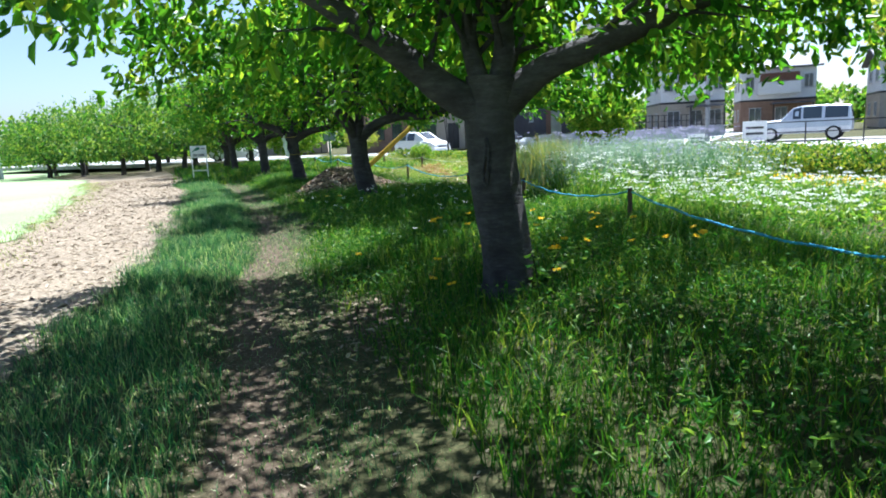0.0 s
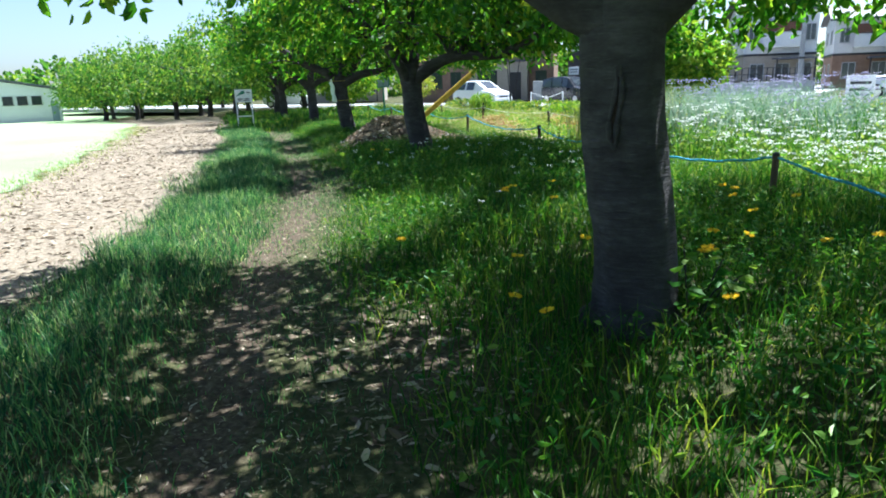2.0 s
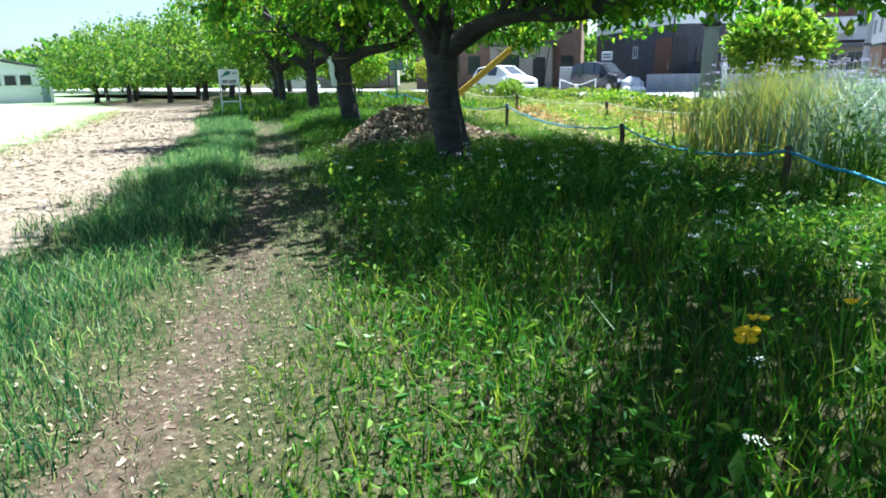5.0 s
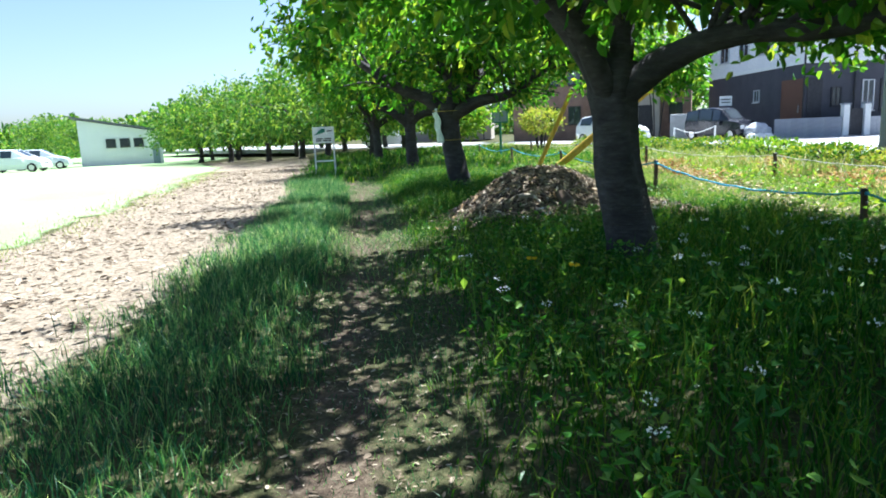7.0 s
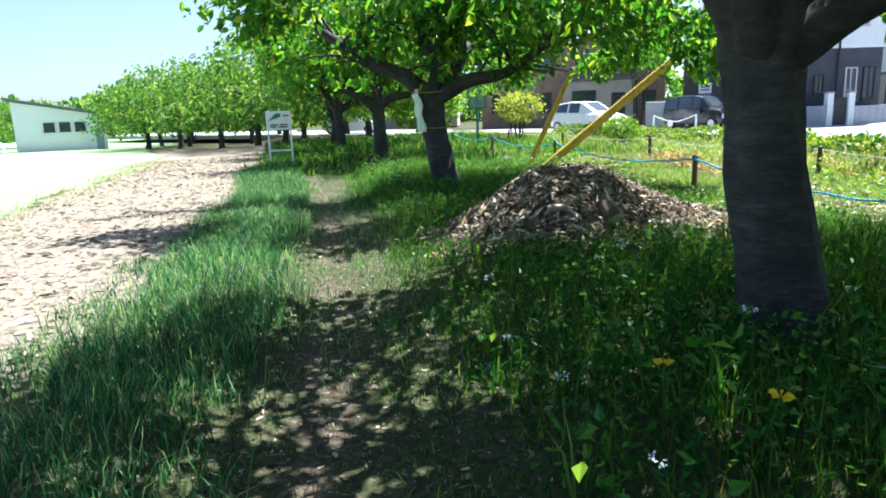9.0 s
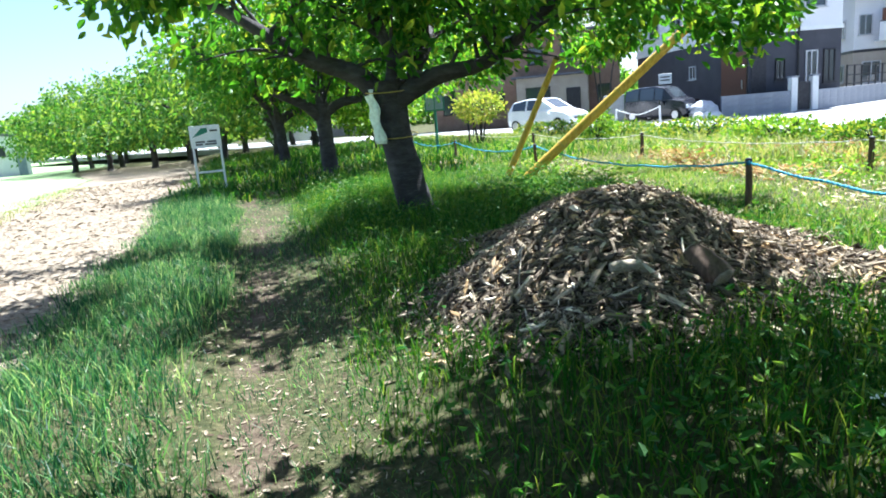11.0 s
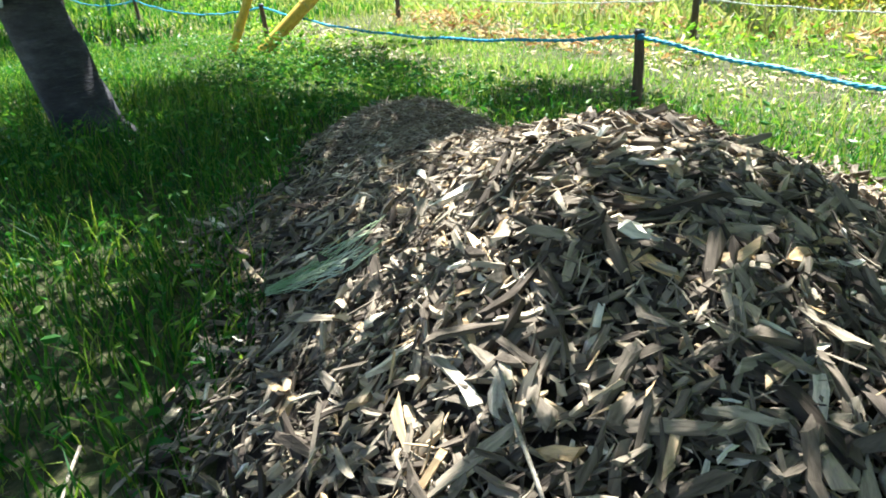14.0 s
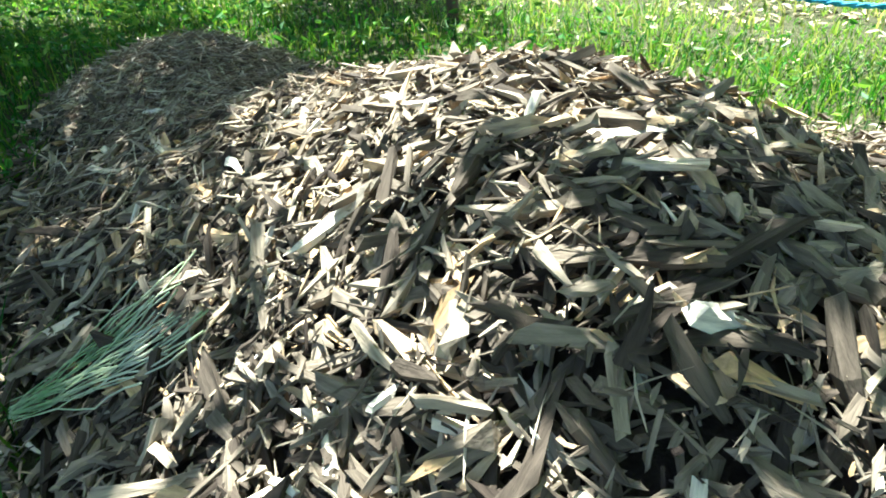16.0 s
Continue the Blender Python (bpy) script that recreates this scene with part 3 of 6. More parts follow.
# ---- trees ----
def crown_points(n, R, zl, zt, row=0.0, wide=None, cut=0.0, shift=0.0, rise=0.0, holes=(0.1, 0.26), lag=0.0, gaps=()):
    """Leaf cluster centres: a flattened dome with a ragged underside, fuller on the side towards the street."""
    out = []
    w0, w1 = wide or (R, R)
    while len(out) < n:
        f, g = rng.uniform(-1.3, 1.3) * max(w0, w1), rng.uniform(-1.3, 1.3) * R
        side = float(step(cut - 0.5, cut + 0.9, g))
        hw = w0 + (w1 - w0) * side
        p = 2 + 1.5 * side
        q = (abs(f / hw) ** p + abs(g / (R if g > 0 else 0.9 * R)) ** p) ** (1 / p)
        a, r = math.atan2(g, f), q * R
        edge = 1 + 0.16 * math.sin(3 * a + R) + 0.1 * math.sin(7 * a)
        if q > min(edge, 1.16):
            continue
        top = zl + 0.3 + (zt - zl) * math.sqrt(max(0.0, 1 - (q / 1.18) ** 2))
        low = zl + 1.0 * max(0.0, 1 - q) ** 0.8 + 0.16 * math.sin(5 * a + 2 * r) + 0.12 * math.sin(11 * a - 3 * r) + rise * (1 - side)
        z = low + (top - low) * (rng.uniform(0, 1) ** 1.25)
        f += shift * side + lag * (1 - side)
        x, y = f * math.cos(row) + g * math.sin(row), f * math.sin(row) - g * math.cos(row)
        if noise.noise((x * 0.8, y * 0.8, z * 0.8 + R * 9)) < -(holes[0] + (holes[1] - holes[0]) * side):
            continue
        if any((f - gf) ** 2 + (g - gg) ** 2 < gr * gr for gf, gg, gr in gaps):
            continue
        out.append((x, y, z))
    return np.array(out)


def crown_mesh(name, pts, per, size, mat, droop=0.8, spread=1.15):
    n = len(pts)
    c = np.repeat(pts, per, axis=0)
    m = len(c)
    off = rng.normal(size=(m, 3)) * np.array([1, 1, 0.7]) * size * spread
    out = unit(np.repeat(unit(pts * np.array([1, 1, 0])), per, axis=0) * 0.5 + rng.normal(size=(m, 3)) * 0.75 + np.array([0, 0, -droop]))
    L = rng.uniform(0.65, 1.25, m) * size
    return leaf_mesh(name, c + off, out, L, L * rng.uniform(0.42, 0.55, m), mat, small=size > 0.2)


def tree(u, v, limbs, fork, r0, R=3.3, zl=1.78, zt=4.6, clusters=1150, per=20, size=0.132, turn=0.0, seed=1, lean=(0, 0), mat=None, wide=(2.15, 3.4), shift=0.0, rise=0.2, cut=6.9, holes=(0.1, 0.26), lag=0.0, gaps=(), group="row of cherry trees", label="cherry tree with grey ringed bark and drooping green leaves"):
    x, y = xy(u, v)
    root = thing("cherry_tree", pose(x, y, gz(x, y) - 0.03, 0, 0, turn), label, "tree", group)
    top = Vector((lean[0], lean[1], fork))
    pts = smooth_path([(0, 0, -0.1), (0.01, 0, 0.12), (lean[0] * 0.3, lean[1] * 0.3, fork * 0.4), (lean[0] * 0.7, lean[1] * 0.7, fork * 0.75), top, top + Vector((0, 0, 0.14))], 22)
    pts = [p + Vector((0.03 * math.sin(p.z * 3.1 + seed), 0.03 * math.cos(p.z * 2.7 + seed), 0)) for p in pts]
    rad = [r0 * (1.35 if p.z < 0.05 else 1.0 + 0.30 * max(0, 0.35 - p.z) - 0.10 * p.z / fork + 0.25 * max(0, p.z - fork + 0.35)) for p in pts]
    part("trunk", tube(pts, rad, 28, 0.16, seed, M_BARK, "trunk", 0.045), M_BARK, root, smooth=True)
    tips = []
    for k, limb in enumerate(limbs):
        start = top + Vector((0, 0, -0.16))
        w = smooth_path([start] + [Vector(p) for p in limb[1]], 26)
        rr = [limb[0] * 1.12 * (1 - 0.74 * (i / 26) ** 1.1) for i in range(27)]
        part("limb", tube(w, rr, 11, 0.16, seed + k, M_BARK, "limb"), M_BARK, root, smooth=True)
        vv, ff = [], []
        for i in range(8, 27, 2 if size < 0.2 else 9):
            for _ in range(2):
                d = (w[min(i + 1, 26)] - w[i - 1]).normalized()
                d = (d * 0.7 + Vector(rng.normal(size=3)) * 0.7 + Vector((0, 0, 0.35))).normalized()
                d.z = max(d.z, 0.12)
                ln = rng.uniform(0.5, 1.3)
                e = [w[i], w[i] + d * ln * 0.5 + Vector((0, 0, 0.06)), w[i] + d * ln + Vector((0, 0, -0.1 * ln))]
                r = min(rr[i] * 0.45, 0.03)
                a, b = tube_arrays(smooth_path(e, 6), [r * (1 - 0.8 * q / 6) for q in range(7)], 5, 0.1, seed)
                ff += [tuple(q + len(vv) for q in f) for f in b]
                vv += a
                tips += [e[1], e[2]]
        tagged(part("twig_mass", quick("twig_mass", vv, ff, M_BARK, True), M_BARK, root), kind="stuff")
    cp = crown_points(clusters, R, zl, zt, math.radians(126.9 - turn), wide, cut - v, shift, rise, holes, lag, gaps)
    if tips:
        t = np.array([tuple(p) for p in tips])
        cp = np.concatenate([cp, t[t[:, 2] > zl - 0.1]])
    part("crown", crown_mesh("crown", cp, per, size, mat or M_LEAF), mat or M_LEAF, root)
    return root


L1 = [(0.135, [(-0.45, 0, 1.72), (-1.0, -0.1, 2.15), (-1.9, -0.1, 2.75), (-2.9, 0.2, 3.1)]),
      (0.115, [(0.35, 0, 1.80), (0.95, -0.1, 2.02), (1.75, -0.25, 2.32), (2.7, -0.4, 2.75)]),
      (0.10, [(0.05, 0.1, 1.95), (0.06, 0.25, 2.5), (0.1, 0.5, 3.4)]),
      (0.085, [(-0.2, 0.1, 1.95), (-0.28, 0.3, 2.45), (-0.6, 0.8, 3.2)]),
      (0.085, [(0.1, 0.5, 1.95), (0.3, 1.3, 2.4), (0.4, 2.3, 2.9)])]
L2 = [(0.12, [(-0.3, 0, 1.62), (-0.62, 0, 2.05), (-1.2, 0.1, 2.7), (-1.9, 0.2, 3.1)]),
      (0.105, [(0.28, 0, 1.55), (0.75, -0.1, 1.68), (1.5, -0.2, 1.70), (2.5, -0.35, 2.3), (3.1, -0.4, 2.7)]),
      (0.085, [(0.4, 0.3, 1.62), (0.9, 0.5, 1.85), (1.6, 0.9, 2.3), (2.2, 1.2, 2.9)]),
      (0.09, [(-0.05, 0.1, 1.85), (-0.1, 0.2, 2.5), (0.0, 0.4, 3.4)]),
      (0.08, [(-0.4, -0.5, 1.8), (-0.9, -1.2, 2.4), (-1.2, -1.9, 2.9)])]
L3 = [(0.12, [(-0.5, 0, 1.62), (-1.1, 0, 1.9), (-1.9, 0.1, 2.45), (-2.8, 0.1, 2.85)]),
      (0.11, [(0.35, 0, 1.56), (0.95, 0, 1.68), (1.6, -0.1, 2.15), (2.2, -0.2, 2.85)]),
      (0.085, [(-0.1, 0.1, 1.8), (-0.3, 0.2, 2.3), (-0.4, 0.4, 3.2)]),
      (0.08, [(0.2, 0.6, 1.75), (0.4, 1.4, 2.2), (0.5, 2.3, 2.8)])]
FIRST_TREE = tree(*TREES[0], L1, 1.62, 0.2, turn=11, seed=1, lean=(-0.06, 0.0), clusters=1400, R=3.9, wide=(3.7, 4.5), shift=0.3, rise=0.45, holes=(0.26, 0.24), lag=-0.3, cut=7.2, gaps=[(1.1, 0.25, 0.55), (-0.9, -0.7, 0.5), (0.3, 1.3, 0.4), (-0.7, 1.4, 0.5), (-1.7, 0.7, 0.45), (-0.4, 2.5, 0.5)])
tree(*TREES[1], L2, 1.42, 0.178, turn=14, seed=2, lean=(-0.14, 0.0), shift=-0.3, clusters=1550, R=3.5, wide=(2.0, 4.2), cut=7.3, holes=(-0.06, 0.42), lag=0.3)
tree(*TREES[2], L3, 1.42, 0.19, turn=24, seed=3, lean=(-0.22, 0.05), shift=-0.1, clusters=880, wide=(1.9, 2.75), cut=7.3, holes=(-0.15, -0.1), lag=-1.1, label="cherry tree with a pale sheet strapped to its grey trunk")
tree(*TREES[3], L3, 1.45, 0.17, turn=48, seed=4, lean=(-0.10, 0.05), R=3.0, clusters=850)
tree(*TREES[4], L2, 1.45, 0.16, turn=60, seed=5, lean=(-0.15, 0.0), R=3.0, clusters=750)
tree(-4.4, 9.2, L1, 1.6, 0.2, turn=70, seed=6, R=3.3, zl=2.1, clusters=750, wide=None, rise=0.0)


def bark_hollow(root, cx, cy, z, a, r, w, h):
    """An old healed wound: a swollen lip of bark round a painted dark crack, on the side of the trunk at angle a."""
    d, s = Vector((math.cos(a), math.sin(a), 0)), Vector((-math.sin(a), math.cos(a), 0))
    ring = []
    for k in range(25):
        q = 2 * math.pi * k / 24
        x, y = w * math.sin(q) * (1 - 0.35 * math.cos(q)), h * math.cos(q)
        ring.append(d * (math.sqrt(max(r * r - x * x, 0.01)) + 0.004) + s * (x + 0.012 * math.sin(3 * y / h)) + Vector((cx, cy, z + y)))
    hollow = part("bark_lip", tube(ring, [0.011 + 0.004 * math.sin(k * 1.7) for k in range(25)], 8, 0.2, 3, M_BARK, "bark_lip"), M_BARK, root, "swollen bark lip round an old wound", smooth=True)
    # patch level with the bark; its near-black colour paints the crack's shade
    bm = bmesh.new()
    edge = [bm.verts.new(p - d * 0.002) for p in ring[:-1]]
    mid = [bm.verts.new(p.lerp(d * (r + 0.001) + Vector((cx, cy, p.z)), 0.7)) for p in ring[:-1]]
    for k in range(24):
        bm.faces.new((edge[k], edge[(k + 1) % 24], mid[(k + 1) % 24], mid[k]))
    bm.faces.new(mid)
    bmesh.ops.recalc_face_normals(bm, faces=bm.faces)
    part("crack_shade", bm, M_GAP_SHADE, hollow, "near-black patch painted as the shade of a crack in the trunk")


bark_hollow(FIRST_TREE, -0.06, -0.02, 1.12, math.radians(-90 - 11 - 6), 0.208, 0.017, 0.18)
FAR = [(37.2, 6.4), (41.5, 4.2), (45.5, 2.6), (49.5, 0.2), (53.5, -2.8), (57.5, -5.6), (45, 8.5), (50, 5.0), (55.5, 1.5), (61, -3.5), (66, -6.5), (80, -21), (84, -27), (56, 8), (64, 3), (72, -5)]
for k, (fu, fv) in enumerate(FAR):
    tree(fu, fv, (L2, L3, L1)[k % 3], 1.15, 0.17, turn=37.0 * k, seed=10 + k, R=3.9, zl=1.35, zt=4.9 + 0.7 * math.sin(k * 2.1), clusters=370, per=12, size=0.265, mat=M_FARLEAF, wide=None, rise=0.0, group="further row of trees", label="dense round-crowned green tree with dark trunk across the lawn")


def clump(name, x, y, rx, ry, z0, z1, n, size, mat, label, category, stems=5, group="", stem_mat=None):
    """A shrub: stems and a ragged mass of leaves."""
    z = gz(x, y)
    root = thing(name, pose(x, y, z), label, category, group)
    vv, ff = [], []
    for k in range(stems):
        a = 2 * math.pi * k / stems + 0.4
        e = [(0.08 * math.cos(a), 0.08 * math.sin(a), -0.1), (0.2 * rx * math.cos(a), 0.2 * ry * math.sin(a), z1 * 0.4), (0.5 * rx * math.cos(a), 0.5 * ry * math.sin(a), z1 * 0.8)]
        p, f = tube_arrays(smooth_path(e, 6), [0.035 * (1 - 0.11 * q) for q in range(7)], 6)
        ff += [tuple(q + len(vv) for q in g) for g in f]
        vv += p
    tagged(part("stem_mass", quick("stem_mass", vv, ff, stem_mat or M_BARK, True), M_BARK, root), kind="stuff")
    d = unit(rng.normal(size=(n * 2, 3)))
    r = rng.uniform(0.35, 1.0, n * 2) ** 0.5 * (0.82 + 0.18 * np.sin(d[:, 0] * 9 + d[:, 2] * 5 + x) * np.sin(d[:, 1] * 8 + y))
    p = d * r[:, None] * np.array([rx, ry, (z1 - z0) / 2]) + np.array([0, 0, (z0 + z1) / 2])
    p = p[p[:, 2] > 0.02][:n]
    out = unit(d[:len(p)] * 0.7 + rng.normal(size=(len(p), 3)) * 0.7)
    L = rng.uniform(0.6, 1.3, len(p)) * size
    part("foliage", leaf_mesh("foliage", p, out, L, L * 0.55, mat, small=True), mat, root)
    return root


clump("round_bush", 3.55, 25.5, 1.45, 1.3, 0.7, 2.8, 5200, 0.17, M_BUSH, "large yellow-green rounded bush beside the street", "bush")
clump("yellow_shrub", -8.6, 32.5, 1.05, 0.9, 0.6, 1.85, 1300, 0.12, M_YBUSH, "small yellow-orange leaved shrub in the bed", "shrub")
clump("green_shrub", -12.8, 33.5, 1.9, 1.4, 0.3, 3.0, 3000, 0.18, M_BUSH, "bright green shrub behind the row of trees", "shrub")
clump("low_shrub", -4.4, 29.2, 0.65, 0.6, 0.0, 0.95, 1200, 0.09, M_BUSH, "low yellow-green shrub in the bed", "shrub")
for k, (bx, by, br, bh, bm_) in enumerate([(-1.9, 30.0, 1.5, 0.65, M_HEDGE), (-0.4, 27.4, 1.2, 0.6, M_BUSH), (0.9, 25.0, 1.1, 0.55, M_HEDGE), (-4.3, 32.8, 1.4, 0.6, M_HEDGE), (-7.0, 35.5, 1.5, 0.7, M_HEDGE), (2.4, 22.4, 1.1, 0.55, M_YBUSH)]):
    clump("ground_cover_shrub", bx, by, br, br * 0.7, 0.0, bh, 1500, 0.10, bm_, "low leafy ground cover beside the street", "shrub", group="low shrubs by the street")
clump("street_tree", -5.35, 37.92, 1.9, 1.7, 2.3, 5.6, 2600, 0.16, M_FARLEAF, "slim street tree with a pale trunk and light crown", "tree", 3)
clump("street_tree", -10.6, 37.5, 1.7, 1.5, 2.4, 5.4, 2600, 0.16, M_FARLEAF, "slim street tree with a pale trunk and light crown", "tree", 3)
clump("roadside_tree", 13.2, 24.0, 2.3, 2.0, 2.6, 5.6, 4200, 0.16, M_YBUSH, "young tree with thin yellow-green leaves by the hedge", "tree", 3)
for k in range(17):
    hu, hv = 17.4 - 1.25 * k, 17.95 - 0.055 * k
    hx, hy = xy(hu, hv)
    clump("hedge", hx, hy, 1.05, 1.05, -0.15, 0.82, 2900, 0.085, M_HEDGE, "clipped green hedge with yellowing tops", "hedge", 6, "hedge along the footpath")


# ---- chip pile ----
def chip_verts(n, L, W, T):
    """Splintered slivers of wood: three four-cornered rings with ragged, slanted or pointed ends."""
    ends = np.where(rng.uniform(size=(n, 2)) < 0.3, rng.uniform(0.08, 0.4, (n, 2)), rng.uniform(0.55, 1.1, (n, 2)))
    out = np.zeros((n, 12, 3))
    bend, skew, lift = rng.normal(0, 0.05, n) * L, rng.uniform(-1.1, 1.1, (n, 2)), rng.normal(0, 0.04, n) * L
    waist, slide = rng.uniform(-0.28, 0.28, n), rng.normal(0, 0.18, n)
    for r, f in enumerate((-0.5, 0.0, 0.5)):
        w = W * (rng.uniform(0.8, 1.1, n) if r == 1 else ends[:, r // 2])
        t = T * (np.ones(n) if r == 1 else np.sqrt(ends[:, r // 2]))
        for c, (y, z) in enumerate(((-0.5, -0.5), (0.5, -0.5), (0.5, 0.5), (-0.5, 0.5))):
            k = r * 4 + c
            j = rng.uniform(-0.3, 0.3, (n, 3))
            out[:, k, 1] = w * (y + 0.8 * j[:, 1]) + (bend if r != 1 else slide * W)
            out[:, k, 2] = t * (z + j[:, 2]) + (lift if r != 1 else 0)
            if r == 1:
                out[:, k, 0] = L * (waist + 0.3 * j[:, 0])
            else:
                out[:, k, 0] = L * f * (1 + 0.75 * j[:, 0]) + out[:, k, 1] * skew[:, r // 2] * 1.2
    return out


BOX_F = np.array([(0, 3, 2, 1), (8, 9, 10, 11)] + [(r * 4 + c, r * 4 + (c + 1) % 4, r * 4 + 4 + (c + 1) % 4, r * 4 + 4 + c) for r in (0, 1) for c in range(4)])


def turn_frames(n, normal, tilt):
    a = unit(np.cross(normal, rng.normal(size=(n, 3))))
    a = unit(a + normal * rng.uniform(-tilt, tilt, n)[:, None])
    b = unit(np.cross(normal, a) + normal * rng.normal(0, tilt * 0.7, n)[:, None])
    return np.stack([a, b, np.cross(a, b)], -1)


def chip_field(x, y, zf, L, W, T, tilt, lift):
    n = len(x)
    e = 0.06
    g = np.stack([zf(x - e, y) - zf(x + e, y), zf(x, y - e) - zf(x, y + e), np.full(n, 2 * e)], -1)
    fr = turn_frames(n, unit(g), tilt)
    v = chip_verts(n, L, W, T)
    return np.einsum("nij,nkj->nki", fr, v) + np.stack([x, y, zf(x, y) + lift], -1)[:, None, :]


def chips_mesh(name, v, mat):
    """Chips with a grain direction kept on their corners."""
    i = np.arange(len(v))[:, None, None] * 12
    me = quick(name, v, (i + BOX_F[None]).reshape(-1, 4), mat)
    along = unit(v[:, 8:].mean(1) - v[:, :4].mean(1))
    c = v.mean(1, keepdims=True)
    l = np.einsum("nkj,nj->nk", v - c, along)
    rest = (v - c) - l[..., None] * along[:, None, :]
    g = rest * 60 + along[:, None, :] * (l * 7)[..., None] + rng.uniform(0, 90, (len(v), 1, 3))
    at = me.attributes.new("grain", "FLOAT_VECTOR", "POINT")
    at.data.foreach_set("vector", g.astype(np.float32).ravel())
    return me


pile_z = lambda x, y: height(x, y) + pile_height(x, y)


def build_pile():
    root = thing("wood_chip_pile", Matrix.Identity(4), "heap of coarse brown and grey wood chips on the grass", "wood chips")
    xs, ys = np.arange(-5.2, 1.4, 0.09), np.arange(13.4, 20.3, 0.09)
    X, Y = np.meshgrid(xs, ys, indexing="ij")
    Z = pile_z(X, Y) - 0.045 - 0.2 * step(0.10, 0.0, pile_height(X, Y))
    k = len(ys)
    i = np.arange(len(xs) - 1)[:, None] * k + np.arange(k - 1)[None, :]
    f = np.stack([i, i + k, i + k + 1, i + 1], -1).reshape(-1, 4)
    # sheet below the chips, coloured near black as the shade between them
    part("core", quick("core", np.stack([X, Y, Z], -1), f, M_GAP_SHADE, True), M_GAP_SHADE, root)
    # loose chips, several layers deep
    n = 100000
    x, y = rng.uniform(-4.6, 0.6, n), rng.uniform(13.9, 19.3, n)
    h = pile_height(x, y)
    keep = (h > 0.03) & (rng.uniform(size=n) < np.clip(0.3 + h * 2.4, 0, 1))
    x, y = x[keep], y[keep]
    n = len(x)
    fine = step(17.0, 18.0, y + 0.3 * waves(x, y))
    L = rng.lognormal(math.log(0.043), 0.6, n) * (1 - 0.45 * fine)
    W = np.clip(L * rng.uniform(0.09, 0.33, n), 0.003, 0.022)
    v = chip_field(x, y, pile_z, np.clip(L, 0.018, 0.16), W, W * rng.uniform(0.35, 0.85, n), 0.55, rng.uniform(-0.045, 0.02, n))
    tagged(part("chip_mass", chips_mesh("chip_mass", v, M_CHIP), M_CHIP, root), kind="stuff")
    # thin splinters among the chips, and shredded straw-like fibre on the rear mound
    x, y = rng.uniform(-4.2, 0.2, 14000), rng.uniform(14.2, 18.9, 14000)
    keep = pile_height(x, y) > 0.06
    x, y = x[keep], y[keep]
    n = len(x)
    L, W = rng.uniform(0.02, 0.085, n), rng.uniform(0.0018, 0.0045, n)
    v = chip_field(x, y, pile_z, L, W, W * 0.7, 0.6, rng.uniform(-0.012, 0.026, n))
    tagged(part("splinter_mass", chips_mesh("splinter_mass", v, M_CHIP), M_CHIP, root, "thin broken splinters"), kind="stuff")
    n = 3800
    x, y = rng.normal(-3.0, 0.32, n), rng.normal(17.45, 0.42, n)
    keep = pile_height(x, y) > 0.10
    x, y = x[keep], y[keep]
    n = len(x)
    W = rng.uniform(0.0016, 0.0032, n)
    v = chip_field(x, y, pile_z, rng.uniform(0.05, 0.16, n), W, W, 0.5, rng.uniform(0.0, 0.035, n))
    tagged(part("fibre_mass", chips_mesh("fibre_mass", v, M_FIBRE), M_FIBRE, root, "pale shredded bark fibre"), kind="stuff")
    # larger chips lying on top, one by one
    shapes = []
    for q in range(40):
        L = np.array([rng.uniform(0.055, 0.125)])
        W = L * rng.uniform(0.08, 0.20)
        me = chips_mesh("chip", chip_verts(1, L, W, W * rng.uniform(0.3, 0.6)), M_CHIP_ONE)
        shapes.append(me)
    made = 0
    while made < 230:
        cx, cy = rng.uniform(-3.7, -0.9), rng.uniform(14.5, 17.4)
        if pile_height(cx, cy) < 0.12:
            continue
        e = 0.06
        nrm = unit(np.array([[float(pile_z(cx - e, cy) - pile_z(cx + e, cy)), float(pile_z(cx, cy - e) - pile_z(cx, cy + e)), 2 * e]]))
        fr = turn_frames(1, nrm, 0.45)[0]
        ob = part("chip", shapes[made % 40], M_CHIP_ONE, root)
        ob.matrix_world = Matrix.Translation((cx, cy, float(pile_z(cx, cy)) + 0.018)) @ Matrix([[*r] for r in fr]).to_4x4()
        made += 1


build_pile()


def stalks():
    """A handful of cut pale stalks lying on the heap."""
    root = thing("cut_stalks", Matrix.Identity(4), "bundle of pale green cut stalks lying on the wood chips", "stalks")
    for k in range(34):
        off, ln = rng.normal(0, 0.2), rng.uniform(0.24, 0.38)
        pts = []
        for q in range(6):
            f = q / 5
            x, y = -3.40 + ln * f, 16.03 - 0.04 * ln * f + off * 0.42 * f + 0.03 * off + 0.012 * math.sin(f * 4 + k)
            pts.append((x, y, float(pile_z(x, y)) + 0.025 + rng.uniform(0, 0.025)))
        part("stalk", tube(smooth_path(pts, 8), [0.0009 + 0.0011 * q / 8 for q in range(9)], 5, 0, k, M_STALK, "stalk"), M_STALK, root)


stalks()


